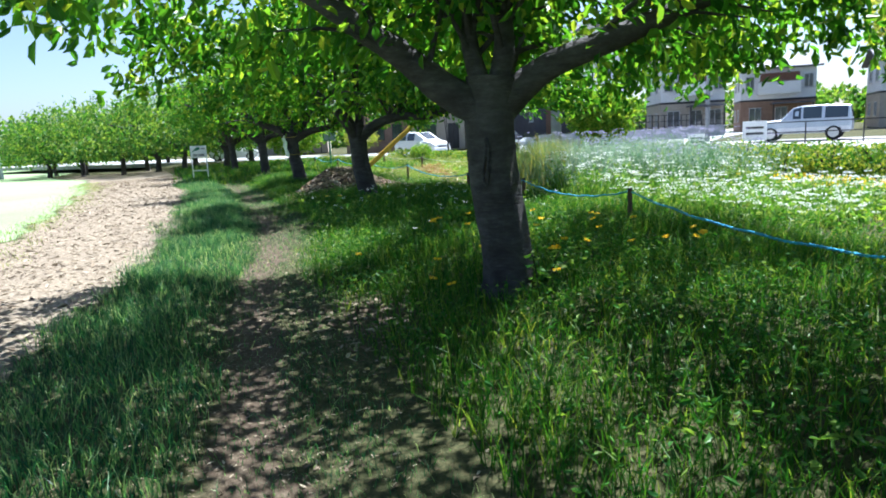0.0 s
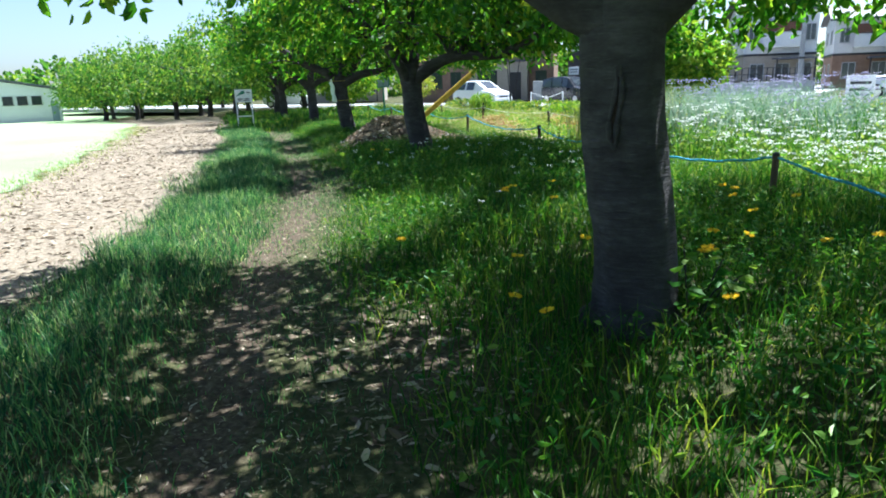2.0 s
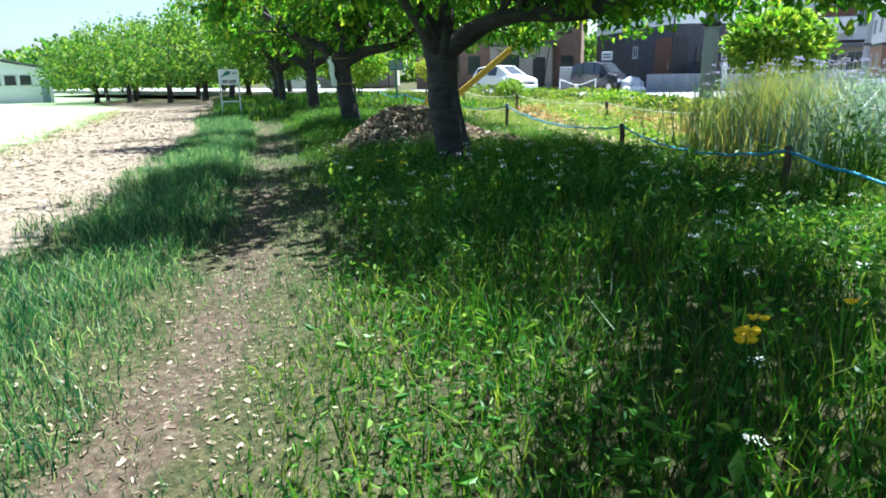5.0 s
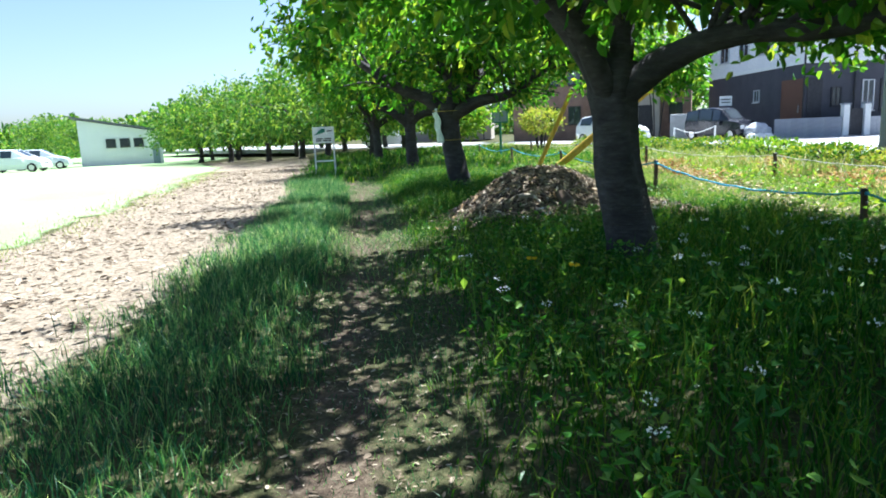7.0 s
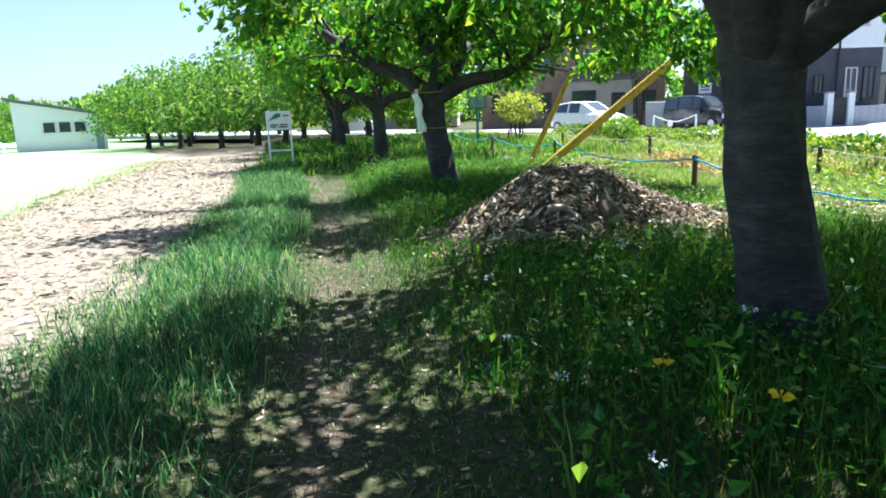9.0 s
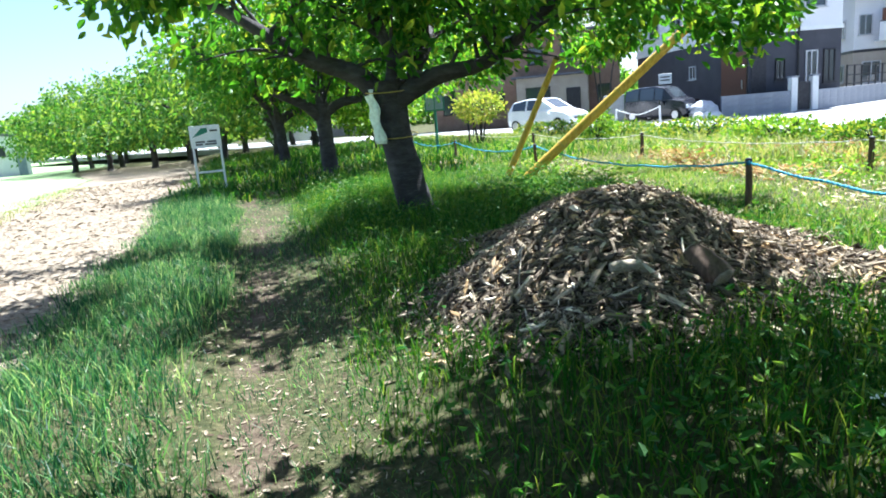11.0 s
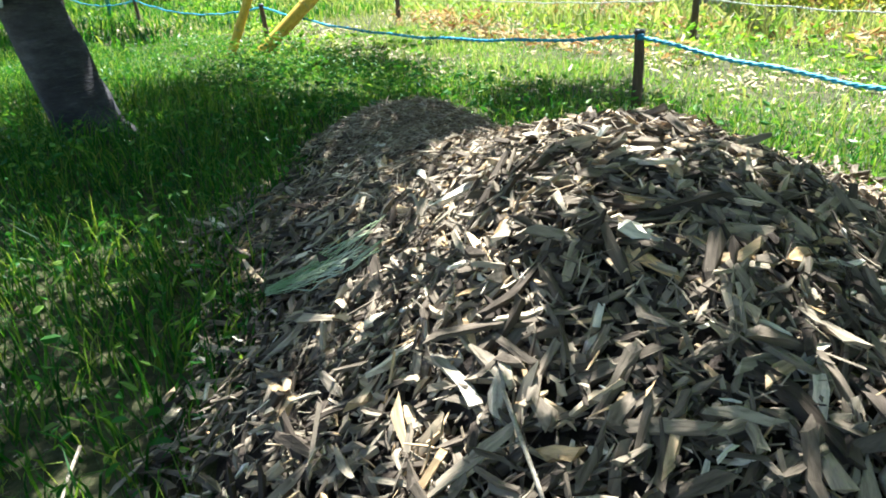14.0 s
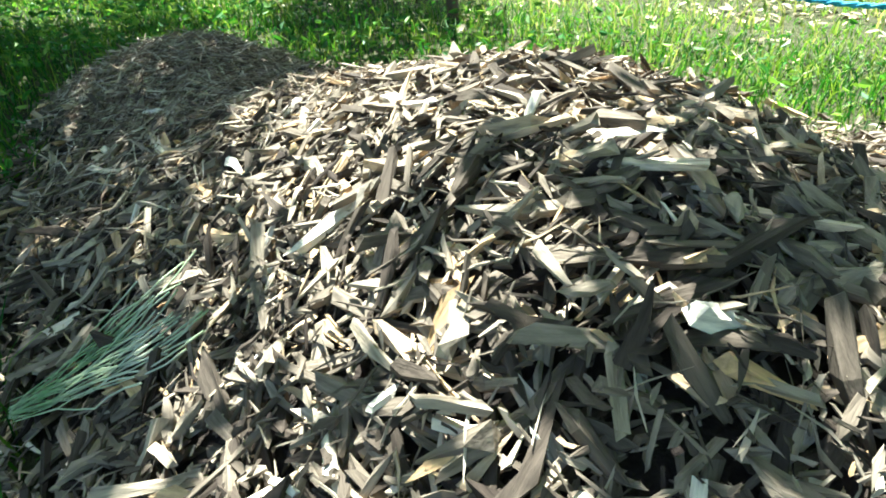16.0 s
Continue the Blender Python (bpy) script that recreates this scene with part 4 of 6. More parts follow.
def scattered(name, n, area, keep, size, mat, label, zoff=0.006, tilt=0.25):
    """Thin curled flakes lying on the ground."""
    u, v, x, y = field(n, *area, keep)
    n = len(x)
    L = np.minimum(rng.lognormal(math.log(size), 0.4, n), size * 2)
    a = rng.uniform(0, 2 * np.pi, n)
    d = unit(np.stack([np.cos(a), np.sin(a), rng.normal(0, tilt * 0.5, n)], -1))
    side = unit(np.cross(d, np.array([0, 0, 1.0])) + np.stack([0 * a, 0 * a, rng.normal(0, tilt, n)], -1))
    base = np.stack([x, y, height(x, y) + zoff], -1)
    W = (L * rng.uniform(0.05, 0.22, n))[:, None]
    L = L[:, None]
    up = np.array([0, 0, 1.0]) * W * 0.25
    m1, m2 = base + d * L * 0.25, base + d * L * 0.8
    ver = np.stack([base, m1 + side * W + up, m2 + side * W * 0.8 + up, base + d * L, m2 - side * W * 0.8 + up, m1 - side * W + up], 1)
    i = np.arange(n)[:, None] * 6
    me = quick(name, ver, np.concatenate([i + [[0, 1, 2, 3]], i + [[0, 3, 4, 5]]]), mat)
    tagged(new(name, me), label, "litter", kind="stuff")


scattered("path_litter", 62000, (-4, 22, 3.0, 6.6), lambda u, v, x, y: 0.08 + 0.92 * step(0.95, 0.2, np.abs(v - path_mid(u)) + 0.15 * waves(x * 3, y * 3)), 0.022, M_LITTER, "brown leaf and chip litter on the trodden path")
scattered("mulch_chips", 34000, (-2, 34, 0.2, 4.6), lambda u, v, x, y: step(mulch_left(u), mulch_left(u) + 0.4, v) * step(mulch_right(u) + 0.35, mulch_right(u) - 0.2, v), 0.06, M_MULCH, "pale wood chip mulch beside the lawn", tilt=0.35)
scattered("bed_litter", 26000, (8, 26, 9.5, 13.5), lambda u, v, x, y: 0.12 + 0.88 * step(0.45, 0.7, patch(x, y, 1.6)), 0.045, M_STRAW, "dry straw and chips among the bed plants", zoff=0.02, tilt=0.5)
scattered("bare_patch_litter", 2200, (1.7, 4.2, 4.6, 6.0), lambda u, v, x, y: 1 - bare(u, v) + 0.05, 0.05, M_LITTER, "brown chips on a bare patch beside the tree")


# ---- flowers ----
def umbels():
    """White lacy flower heads on thin stems."""
    def plants(name, n, area, keep, h0, h1, label, head, mat, leaf=M_HERB):
        u, v, x, y = field(n, *area, keep)
        m = len(x)
        z = height(x, y)
        h = rng.uniform(h0, h1, m) * (0.52 + 0.48 * step(5.0, 8.5, u) if head > 0.041 else 1.0)
        top = np.stack([x + rng.normal(0, 0.04, m), y + rng.normal(0, 0.04, m), z + h], -1)
        k = 18
        c = np.repeat(top, k, axis=0)
        a = rng.uniform(0, 2 * np.pi, m * k)
        r = np.sqrt(rng.uniform(0, 1, m * k)) * head
        p = c + np.stack([np.cos(a) * r, np.sin(a) * r, 0.02 - r * r * 4 + rng.normal(0, 0.006, m * k)], -1)
        d = unit(np.stack([np.cos(a), np.sin(a), rng.uniform(-0.2, 0.5, m * k)], -1))
        L = head * rng.uniform(0.25, 0.6, m * k)
        tagged(new(name, leaf_mesh(name, p, d, L, L * 0.85, mat, small=True)), label, "flowers", kind="stuff")
        xs, ys, zs = (np.repeat(c, 7) for c in (x, y, z))
        me = blade_mesh("flower_stems", xs + rng.normal(0, 0.05, m * 7), ys + rng.normal(0, 0.05, m * 7), zs, np.repeat(h, 7) * rng.uniform(0.3, 1.0, m * 7), np.full(m * 7, 0.013), M_WEED, 0.45)
        tagged(new("flower_stems", me), "thin green flower stems", "stems", kind="stuff")
        k = 15
        f = rng.uniform(0.1, 0.9, m * k)
        p = np.repeat(np.stack([x, y, z], -1), k, axis=0) + np.stack([rng.normal(0, 0.075, m * k), rng.normal(0, 0.075, m * k), f * np.repeat(h, k)], -1)
        d = unit(rng.normal(size=(m * k, 3)) + np.array([0, 0, 0.3]))
        L = rng.uniform(0.04, 0.09, m * k)
        tagged(new("flower_foliage", leaf_mesh("flower_foliage", p, d, L, L * 0.42, leaf, small=True)), "feathery green foliage under the flower heads", "foliage", kind="stuff")
    plants("white_flowers", 3300, (-3.5, 10.0, 9.9, 13.4), lambda u, v, x, y: step(9.9, 10.5, v) * (0.25 + 0.75 * step(0.2, 0.6, patch(x, y, 0.9))) * step(13.0, 11.6, v - 0.12 * u) * step(9.2, 7.8, u), 0.3, 0.85, "mass of white lacy flowers beyond the rope fence", 0.042, M_PETAL, M_TURF)
    plants("lilac_flowers", 420, (6.5, 12.0, 11.3, 13.8), lambda u, v, x, y: 0.9 + 0 * u, 0.7, 1.15, "tall lilac flower heads at the back of the bed", 0.04, M_LILAC)
    plants("meadow_flowers", 190, (4.5, 12, 5.9, 9.2), lambda u, v, x, y: 0.35 + 0.65 * step(7.0, 8.2, u) * step(10.5, 9.5, u), 0.22, 0.40, "scattered white flowers in the shaded meadow", 0.022, M_PETAL, M_WEED)


umbels()


def gold_cover():
    """Low golden flowers along the footpath."""
    u, v, x, y = field(5200, 1.0, 8.6, 13.5, 14.7, lambda u, v, x, y: 0.25 + 0.75 * step(0.35, 0.6, patch(x, y, 1.4)))
    n = len(x)
    z = height(x, y) + rng.uniform(0.04, 0.2, n)
    d = unit(rng.normal(size=(n, 3)) + np.array([0, 0, 0.6]))
    L = rng.uniform(0.04, 0.08, n)
    pick = rng.uniform(size=n) < 0.45
    P = np.stack([x, y, z], -1)
    tagged(new("golden_flowers", leaf_mesh("golden_flowers", P[pick] + np.array([0, 0, 0.03]), d[pick], L[pick], L[pick] * 0.7, M_YELLOW)), "low golden flowers along the footpath", "flowers", kind="stuff")
    tagged(new("flower_cover_leaves", leaf_mesh("flower_cover_leaves", P[~pick], d[~pick], L[~pick], L[~pick] * 0.5, M_BUSH)), "yellow-green leaves of the low flowers", "foliage", kind="stuff")


gold_cover()


def reeds():
    n = 3600
    x, y = rng.normal(2.75, 0.42, n), rng.normal(14.95, 0.42, n)
    me = blade_mesh("tall_reeds", x, y, height(x, y), rng.uniform(0.5, 1.25, n), rng.uniform(0.005, 0.013, n), M_REED, 0.45)
    tagged(new("tall_reeds", me), "tall upright reeds with ochre stems in the bed", "reeds", kind="stuff")
    n = 7000
    x, y = rng.normal(4.5, 0.8, n), rng.normal(14.6, 0.7, n)
    me = blade_mesh("tall_herbs", x, y, height(x, y), rng.uniform(0.5, 1.15, n), rng.uniform(0.008, 0.018, n), M_HERB, 0.8)
    tagged(new("tall_herbs", me), "tall grey-green herbs behind the white flowers", "herbs", kind="stuff")


reeds()


def yellow_flower():
    root = thing("yellow_flower", Matrix.Identity(4), "small yellow-orange flower on a thin stem in the grass", "flower", "yellow flowers in the meadow")
    part("stem", tube([(0, 0, -0.05), (0.01, 0, 0.12), (0, 0.01, 0.26)], [0.003, 0.0025, 0.002], 5, 0, 0, M_WEED, "stem"), M_WEED, root)
    k = 11
    a = np.arange(k) * 2 * np.pi / k
    b = np.stack([0.006 * np.cos(a), 0.006 * np.sin(a) + 0.01, np.full(k, 0.26)], -1)
    d = unit(np.stack([np.cos(a), np.sin(a), np.full(k, 0.25)], -1))
    part("bloom", leaf_mesh("bloom", b, d, np.full(k, 0.032), np.full(k, 0.019), M_YELLOW), M_YELLOW, root)
    return root


YF = yellow_flower()
spots = [xy(rng.uniform(2.6, 5.4), rng.uniform(6.4, 8.6)) for _ in range(30)] + [xy(rng.uniform(2.0, 4.5), rng.uniform(5.5, 6.6)) for _ in range(6)] + [xy(10.2, 6.35), xy(9.9, 6.5), xy(4.2, 5.4)]
for k, (fx, fy) in enumerate(spots):
    m = pose(fx, fy, gz(fx, fy), rng.uniform(-25, 15), rng.uniform(-15, 15), rng.uniform(0, 360))
    if k == 0:
        YF.matrix_world = m
    else:
        copy_thing(YF, m)


# ---- rope fences ----
def stake(x, y, top, r=0.03, tilt=0.0):
    z = gz(x, y)
    root = thing("fence_stake", pose(x, y, z, tilt, tilt * 0.6, 20 * x), "short dark timber stake holding the rope", "stake", "stakes of the rope fence")
    part("shaft", tube([(0, 0, -0.2), (0, 0, 0.1), (0.004, 0, (top - z) * 0.6), (0, 0, top - z)], [r, r, r * 0.97, r * 0.92], 9, 0.08, int(x * 10), M_POST, "shaft"), M_POST, root)
    part("cap", tube([(0, 0, top - z - 0.015), (0, 0, top - z), (0, 0, top - z + 0.012), (0, 0, top - z + 0.014)], [r * 1.08, r * 1.1, r * 0.8, 0.001], 9, 0, 0, M_DARKM, "cap"), M_DARKM, root)


def rope(name, a, b, sag, r, mat, label, group):
    a, b = Vector(a), Vector(b)
    root = thing(name, Matrix.Identity(4), label, "rope", group)
    pts = [a.lerp(b, i / 20) + Vector((0.01 * math.sin(i * 1.3), 0, -sag * 4 * (i / 20) * (1 - i / 20) + 0.006 * math.sin(i * 2.1))) for i in range(21)]
    for s in (0.0, math.pi):
        w = [p + Vector((r * 0.6 * math.cos(i * 2.0 + s), 0, r * 0.6 * math.sin(i * 2.0 + s))) for i, p in enumerate(smooth_path(pts, 120))]
        part("strand", tube(w, [r * 0.75] * len(w), 6, 0, 0, mat, "strand"), mat, root)
    if mat is M_BLUEROPE:
        for e, s in ((a, 1), (b, -1)):
            bm = bmesh.new()
            bmesh.ops.create_icosphere(bm, subdivisions=1, radius=r * 2.6)
            bmesh.ops.translate(bm, vec=e + Vector((0, 0, 0.0)), verts=bm.verts)
            part("knot", bm, mat, root)


BLUE = [(6.5, 4.75, 0.50), (4.41, 9.39, 0.56), (2.62, 12.3, 0.52), (0.98, 15.1, 0.48), (-1.49, 18.27, 0.58), (-4.55, 23.0, 0.56), (-7.4, 26.8, 0.55), (-10.5, 31.0, 0.55)]
for x, y, t in BLUE:
    stake(x, y, t, 0.032, 2.5 * math.sin(x * 5))
for p, q in zip(BLUE, BLUE[1:]):
    rope("blue_rope", (p[0], p[1], p[2] - 0.03), (q[0], q[1], q[2] - 0.03), 0.15, 0.011, M_BLUEROPE, "sagging twisted blue plastic rope between stakes", "blue rope fence")
WHITE = [(5.0, 14.6, 0.5), (2.6, 17.6, 0.52), (0.0, 20.9, 0.52), (-2.89, 24.28, 0.57), (-5.8, 28.2, 0.55), (-8.8, 32.0, 0.55)]
for x, y, t in WHITE:
    stake(x, y, t, 0.035, 2.0 * math.sin(x * 3))
for p, q in zip(WHITE, WHITE[1:]):
    rope("pale_rope", (p[0], p[1], p[2] - 0.03), (q[0], q[1], q[2] - 0.03), 0.09, 0.007, M_WHITEROPE, "thin pale rope along the back of the bed", "pale rope fence")


# ---- yellow props ----
def prop(a, b, r, double=False, label="leaning yellow-painted timber prop"):
    root = thing("timber_prop", Matrix.Identity(4), label, "prop", "yellow props by the fence")
    a, b = Vector(a), Vector(b)
    d = (b - a).normalized()
    s = d.cross(Vector((0, 0, 1))).normalized()
    up = s.cross(d)
    for k in range(2 if double else 1):
        off = s * (0.0 if not double else (k - 0.5) * 0.10) + up * (0.05 * k)
        w = [a + off + (b - a) * (i / 14) * (1.0 - 0.06 * k) for i in range(15)]
        part("pole", tube(w, [r * (1.0 - 0.12 * i / 14) for i in range(15)], 12, 0.05, k, M_YPOLE, "pole"), M_YPOLE, root)
        part("end_cap", tube([w[-1], w[-1] + d * 0.004, w[-1] + d * 0.05, w[-1] + d * 0.055], [r * 0.92, r * 0.95, r * 0.85, 0.002], 12, 0, 0, M_POST, "end_cap"), M_POST, root, "dark weathered pole end")
        for q in (3, 7, 11):
            part("band", tube([w[q], w[q] + d * 0.03], [r * 1.08, r * 1.08], 12, 0, 0, M_STRAP, "band"), M_STRAP, root)


prop((-4.84, 21.9, 0.0), (-3.85, 21.6, 1.85), 0.048)
prop((-4.55, 21.85, 0.0), (-1.42, 23.05, 2.72), 0.058, True, "pair of leaning yellow-painted timber props with dark ends")


# ---- notice boards ----
def notice_board():
    root = thing("notice_board", pose(-11.1, 22.45, gz(-11.1, 22.45), 0, 0, 36), "white notice board on two thin legs beside the path", "sign")
    for s in (-0.26, 0.26):
        part("leg", boxed(s - 0.02, s + 0.02, -0.02, 0.02, -0.1, 1.34, 0.004), M_WHITEP, root)
    part("crossbar", boxed(-0.24, 0.24, -0.012, 0.012, 0.42, 0.46, 0.003), M_WHITEP, root)
    panel = part("panel", boxed(-0.29, 0.29, -0.035, -0.022, 0.92, 1.36, 0.003), M_WHITEP, root)
    bm = bmesh.new()
    f = bm.faces.new([bm.verts.new(p) for p in ((-0.25, -0.039, 1.13), (0.05, -0.039, 1.22), (0.05, -0.039, 1.31), (-0.06, -0.039, 1.31))])
    part("green_mark", bm, M_GREENP, panel, "green wedge mark")
    for k, (a, b, z) in enumerate([(-0.2, -0.02, 1.04), (0.02, 0.2, 1.04), (-0.2, -0.06, 0.99), (-0.02, 0.2, 0.99), (0.1, 0.24, 1.25)]):
        part("print_line", boxed(a, b, -0.040, -0.036, z - 0.016, z + 0.016), M_INK, panel, "dark unreadable print")


notice_board()


def park_sign():
    root = thing("park_sign", pose(-8.65, 28.8, gz(-8.65, 28.8), 0, 0, 18), "blue-grey panel on a green post among the shrubs", "sign")
    part("post", tube([(0, 0, -0.1), (0, 0, 1.0), (0, 0, 1.9)], [0.04, 0.04, 0.04], 10, 0, 0, M_GREENP, "post"), M_GREENP, root)
    part("frame", boxed(-0.27, 0.27, -0.05, -0.02, 1.2, 1.9, 0.01), M_GREENP, root)
    part("panel", boxed(-0.23, 0.23, -0.058, -0.052, 1.24, 1.86), M_BLUEGREY, root)
    part("divider", boxed(-0.012, 0.012, -0.064, -0.059, 1.24, 1.86), M_GREENP, root)


park_sign()


def trunk_sheet():
    x, y = xy(*TREES[2])
    z = gz(x, y)
    root = thing("strapped_sheet", pose(x, y, z, 0, 0, 24), "pale green plastic sheet tied to the tree trunk", "sheet")
    n, vv, ff = 14, [], []
    for i in range(n + 1):
        h = 0.84 + 0.60 * i / n
        cx = -0.22 * (h / 1.42) ** 1.1
        for k in range(7):
            a = math.radians(196 + 44 * k / 6 + 6 * math.sin(i * 0.9))
            r = 0.235 + 0.012 * math.sin(i * 1.1 + k) + 0.03 * (1 - i / n)
            vv.append((cx + r * math.cos(a), 0.05 * h / 1.42 + r * math.sin(a), h))
    for i in range(n):
        for k in range(6):
            a = i * 7 + k
            ff.append((a, a + 1, a + 8, a + 7))
    ob = part("sheet", quick("sheet", vv, ff, M_PALE, True), M_PALE, root)
    s = ob.modifiers.new("thickness", "SOLIDIFY")
    s.thickness = 0.006
    for h in (0.92, 1.42):
        pts = [(-0.22 * (h / 1.42) ** 1.1 + 0.245 * math.cos(a), 0.05 * h / 1.42 + 0.245 * math.sin(a), h + 0.03 * math.sin(a)) for a in np.linspace(0, 2 * math.pi, 25)]
        part("twine", tube(pts, [0.006] * 25, 6, 0, 0, M_STRAP, "twine"), M_STRAP, root, "yellow twine round the trunk")


trunk_sheet()


# ---- buildings ----
def window(parent, m, w, h, sill=True, frame_mat=None):
    """A framed, recessed window at the pose m: x across, -y outward, origin at the lower middle."""
    f = new("window")
    f.empty_display_size = 0.1
    f.parent = parent
    f.matrix_local = m
    fm = frame_mat or M_FRAMEW
    bm = bmesh.new()
    for a in ((-w / 2, -w / 2 + 0.06, 0, h), (w / 2 - 0.06, w / 2, 0, h), (-w / 2 + 0.06, w / 2 - 0.06, 0, 0.06), (-w / 2 + 0.06, w / 2 - 0.06, h - 0.06, h)):
        box(bm, a[0], a[1], -0.05, 0.06, a[2], a[3])
    part("window_frame", bm, fm, f)
    part("mullion", boxed(-0.025, 0.025, -0.03, 0.05, 0.06, h - 0.06), fm, f)
    part("pane", boxed(-w / 2 + 0.06, -0.025, 0.0, 0.02, 0.06, h - 0.06), M_GLASS, f)
    part("pane", boxed(0.025, w / 2 - 0.06, 0.0, 0.02, 0.06, h - 0.06), M_GLASS, f)
    if sill:
        part("window_sill", boxed(-w / 2 - 0.05, w / 2 + 0.05, -0.11, 0.0, -0.05, -0.002), fm, f)
    return f


def wall_block(root, x0, x1, y0, y1, z0, z1, mat, name="wall", label=""):
    """Four walls with thickness."""
    t = 0.2
    for k, (a, b, c, d) in enumerate(((x0, x1, y0, y0 + t), (x0, x1, y1 - t, y1), (x0, x0 + t, y0 + t, y1 - t), (x1 - t, x1, y0 + t, y1 - t))):
        part(name, boxed(a, b, c, d, z0, z1), mat, root, label)


def gable(root, x0, x1, y0, y1, z, rise, over=0.45, along="x"):
    bm = bmesh.new()
    if along == "x":
        ym = (y0 + y1) / 2
        prof = [(y0 - over, z - 0.1), (ym, z + rise), (y1 + over, z - 0.1), (y1 + over, z + 0.08), (ym, z + rise + 0.2), (y0 - over, z + 0.08)]
        ends = [[bm.verts.new((x, y, q)) for y, q in prof] for x in (x0 - over, x1 + over)]
    else:
        xm = (x0 + x1) / 2
        prof = [(x0 - over, z - 0.1), (xm, z + rise), (x1 + over, z - 0.1), (x1 + over, z + 0.08), (xm, z + rise + 0.2), (x0 - over, z + 0.08)]
        ends = [[bm.verts.new((x, y, q)) for x, q in prof] for y in (y0 - over, y1 + over)]
    a, b = ends
    for i in range(6):
        bm.faces.new((a[i], a[(i + 1) % 6], b[(i + 1) % 6], b[i]))
    for e in ends:
        bm.faces.new((e[0], e[1], e[4], e[5]))
        bm.faces.new((e[1], e[2], e[3], e[4]))
    bmesh.ops.recalc_face_normals(bm, faces=bm.faces)
    part("roof", bm, M_ROOF, root)
    bm = bmesh.new()
    if along == "x":
        tri_ = [((x, y0, z), (x, y1, z), (x, (y0 + y1) / 2, z + rise - 0.04)) for x in (x0 + 0.05, x1 - 0.05)]
    else:
        tri_ = [((x0, y, z), (x1, y, z), ((x0 + x1) / 2, y, z + rise - 0.04)) for y in (y0 + 0.05, y1 - 0.05)]
    for t3 in tri_:
        bm.faces.new([bm.verts.new(p) for p in t3])
    part("gable_wall", bm, M_WHITEWALL, root)


FRONT, LEFT, RIGHT = 0, -90, 90      # outward faces of a house in its own axes


def on(face, at, z, x0=0, x1=0, y0=0, y1=0):
    """Pose on a face: front is y0, left is x0, right is x1."""
    if face == FRONT:
        return pose(at, y0, z)
    if face == LEFT:
        return pose(x0, at, z, 0, 0, -90)
    return pose(x1, at, z, 0, 0, 90)


def dark_house():
    root = thing("house", pose(0.2, 46.2, 0.0, 0, 0, 28), "two-storey house with dark grey ground floor and white upper floor", "house", "houses along the street")
    X, Y = 4.6, 12.4
    wall_block(root, 0, X, 0, Y, 0, 3.6, M_DARKWALL, label="dark grey siding")
    part("band", boxed(-0.06, X + 0.06, -0.06, Y + 0.06, 3.6, 3.78), M_WHITEP, root)
    wall_block(root, -0.03, X, -0.03, Y, 3.78, 6.6, M_WHITEWALL, label="white rendered upper wall")
    gable(root, 0, X, 0, Y, 6.6, 1.5, 0.5, "y")
    # no opening here: a thin dark panel on the wall paints the entrance's shade
    part("entrance_shade", boxed(0.12, 0.85, -0.03, -0.004, 0.25, 2.9), M_DARKM, root, "flat dark panel painted as the shade of an entrance")
    window(root, on(FRONT, 1.55, 1.5, y0=-0.02), 0.5, 0.9, frame_mat=M_DARKM)
    window(root, on(FRONT, 3.1, 1.2, y0=-0.02), 0.6, 1.5)
    window(root, on(FRONT, 4.0, 1.2, y0=-0.02), 0.6, 1.5, frame_mat=M_DARKM)
    part("downpipe", tube([(2.4, -0.1, 0.1), (2.4, -0.1, 3.5), (2.4, -0.1, 6.5)], [0.05] * 3, 8, 0, 0, M_DARKM, "downpipe"), M_DARKM, root)
    for a in (1.1, 3.2):
        window(root, on(FRONT, a, 4.6, y0=-0.05), 1.1, 1.2)
    window(root, on(LEFT, 5.2, 1.9, x0=-0.02), 0.7, 0.7)
    for a in (1.6, 4.2, 7.0, 9.8):
        window(root, on(LEFT, a, 4.5, x0=-0.05), 1.3, 1.3)
    d = part("door", boxed(-0.05, -0.004, 0.15, 2.3, 0.25, 2.9, 0.01), M_DOOR, root, "tall brown door panel")
    part("door_handle", boxed(-0.10, -0.052, 0.4, 0.44, 1.2, 1.6, 0.006), M_RIM, d)
    part("downpipe", tube([(-0.1, -0.1, 0.1), (-0.1, -0.1, 3.5), (-0.1, -0.1, 6.5)], [0.05] * 3, 8, 0, 0, M_DARKM, "downpipe"), M_DARKM, root)


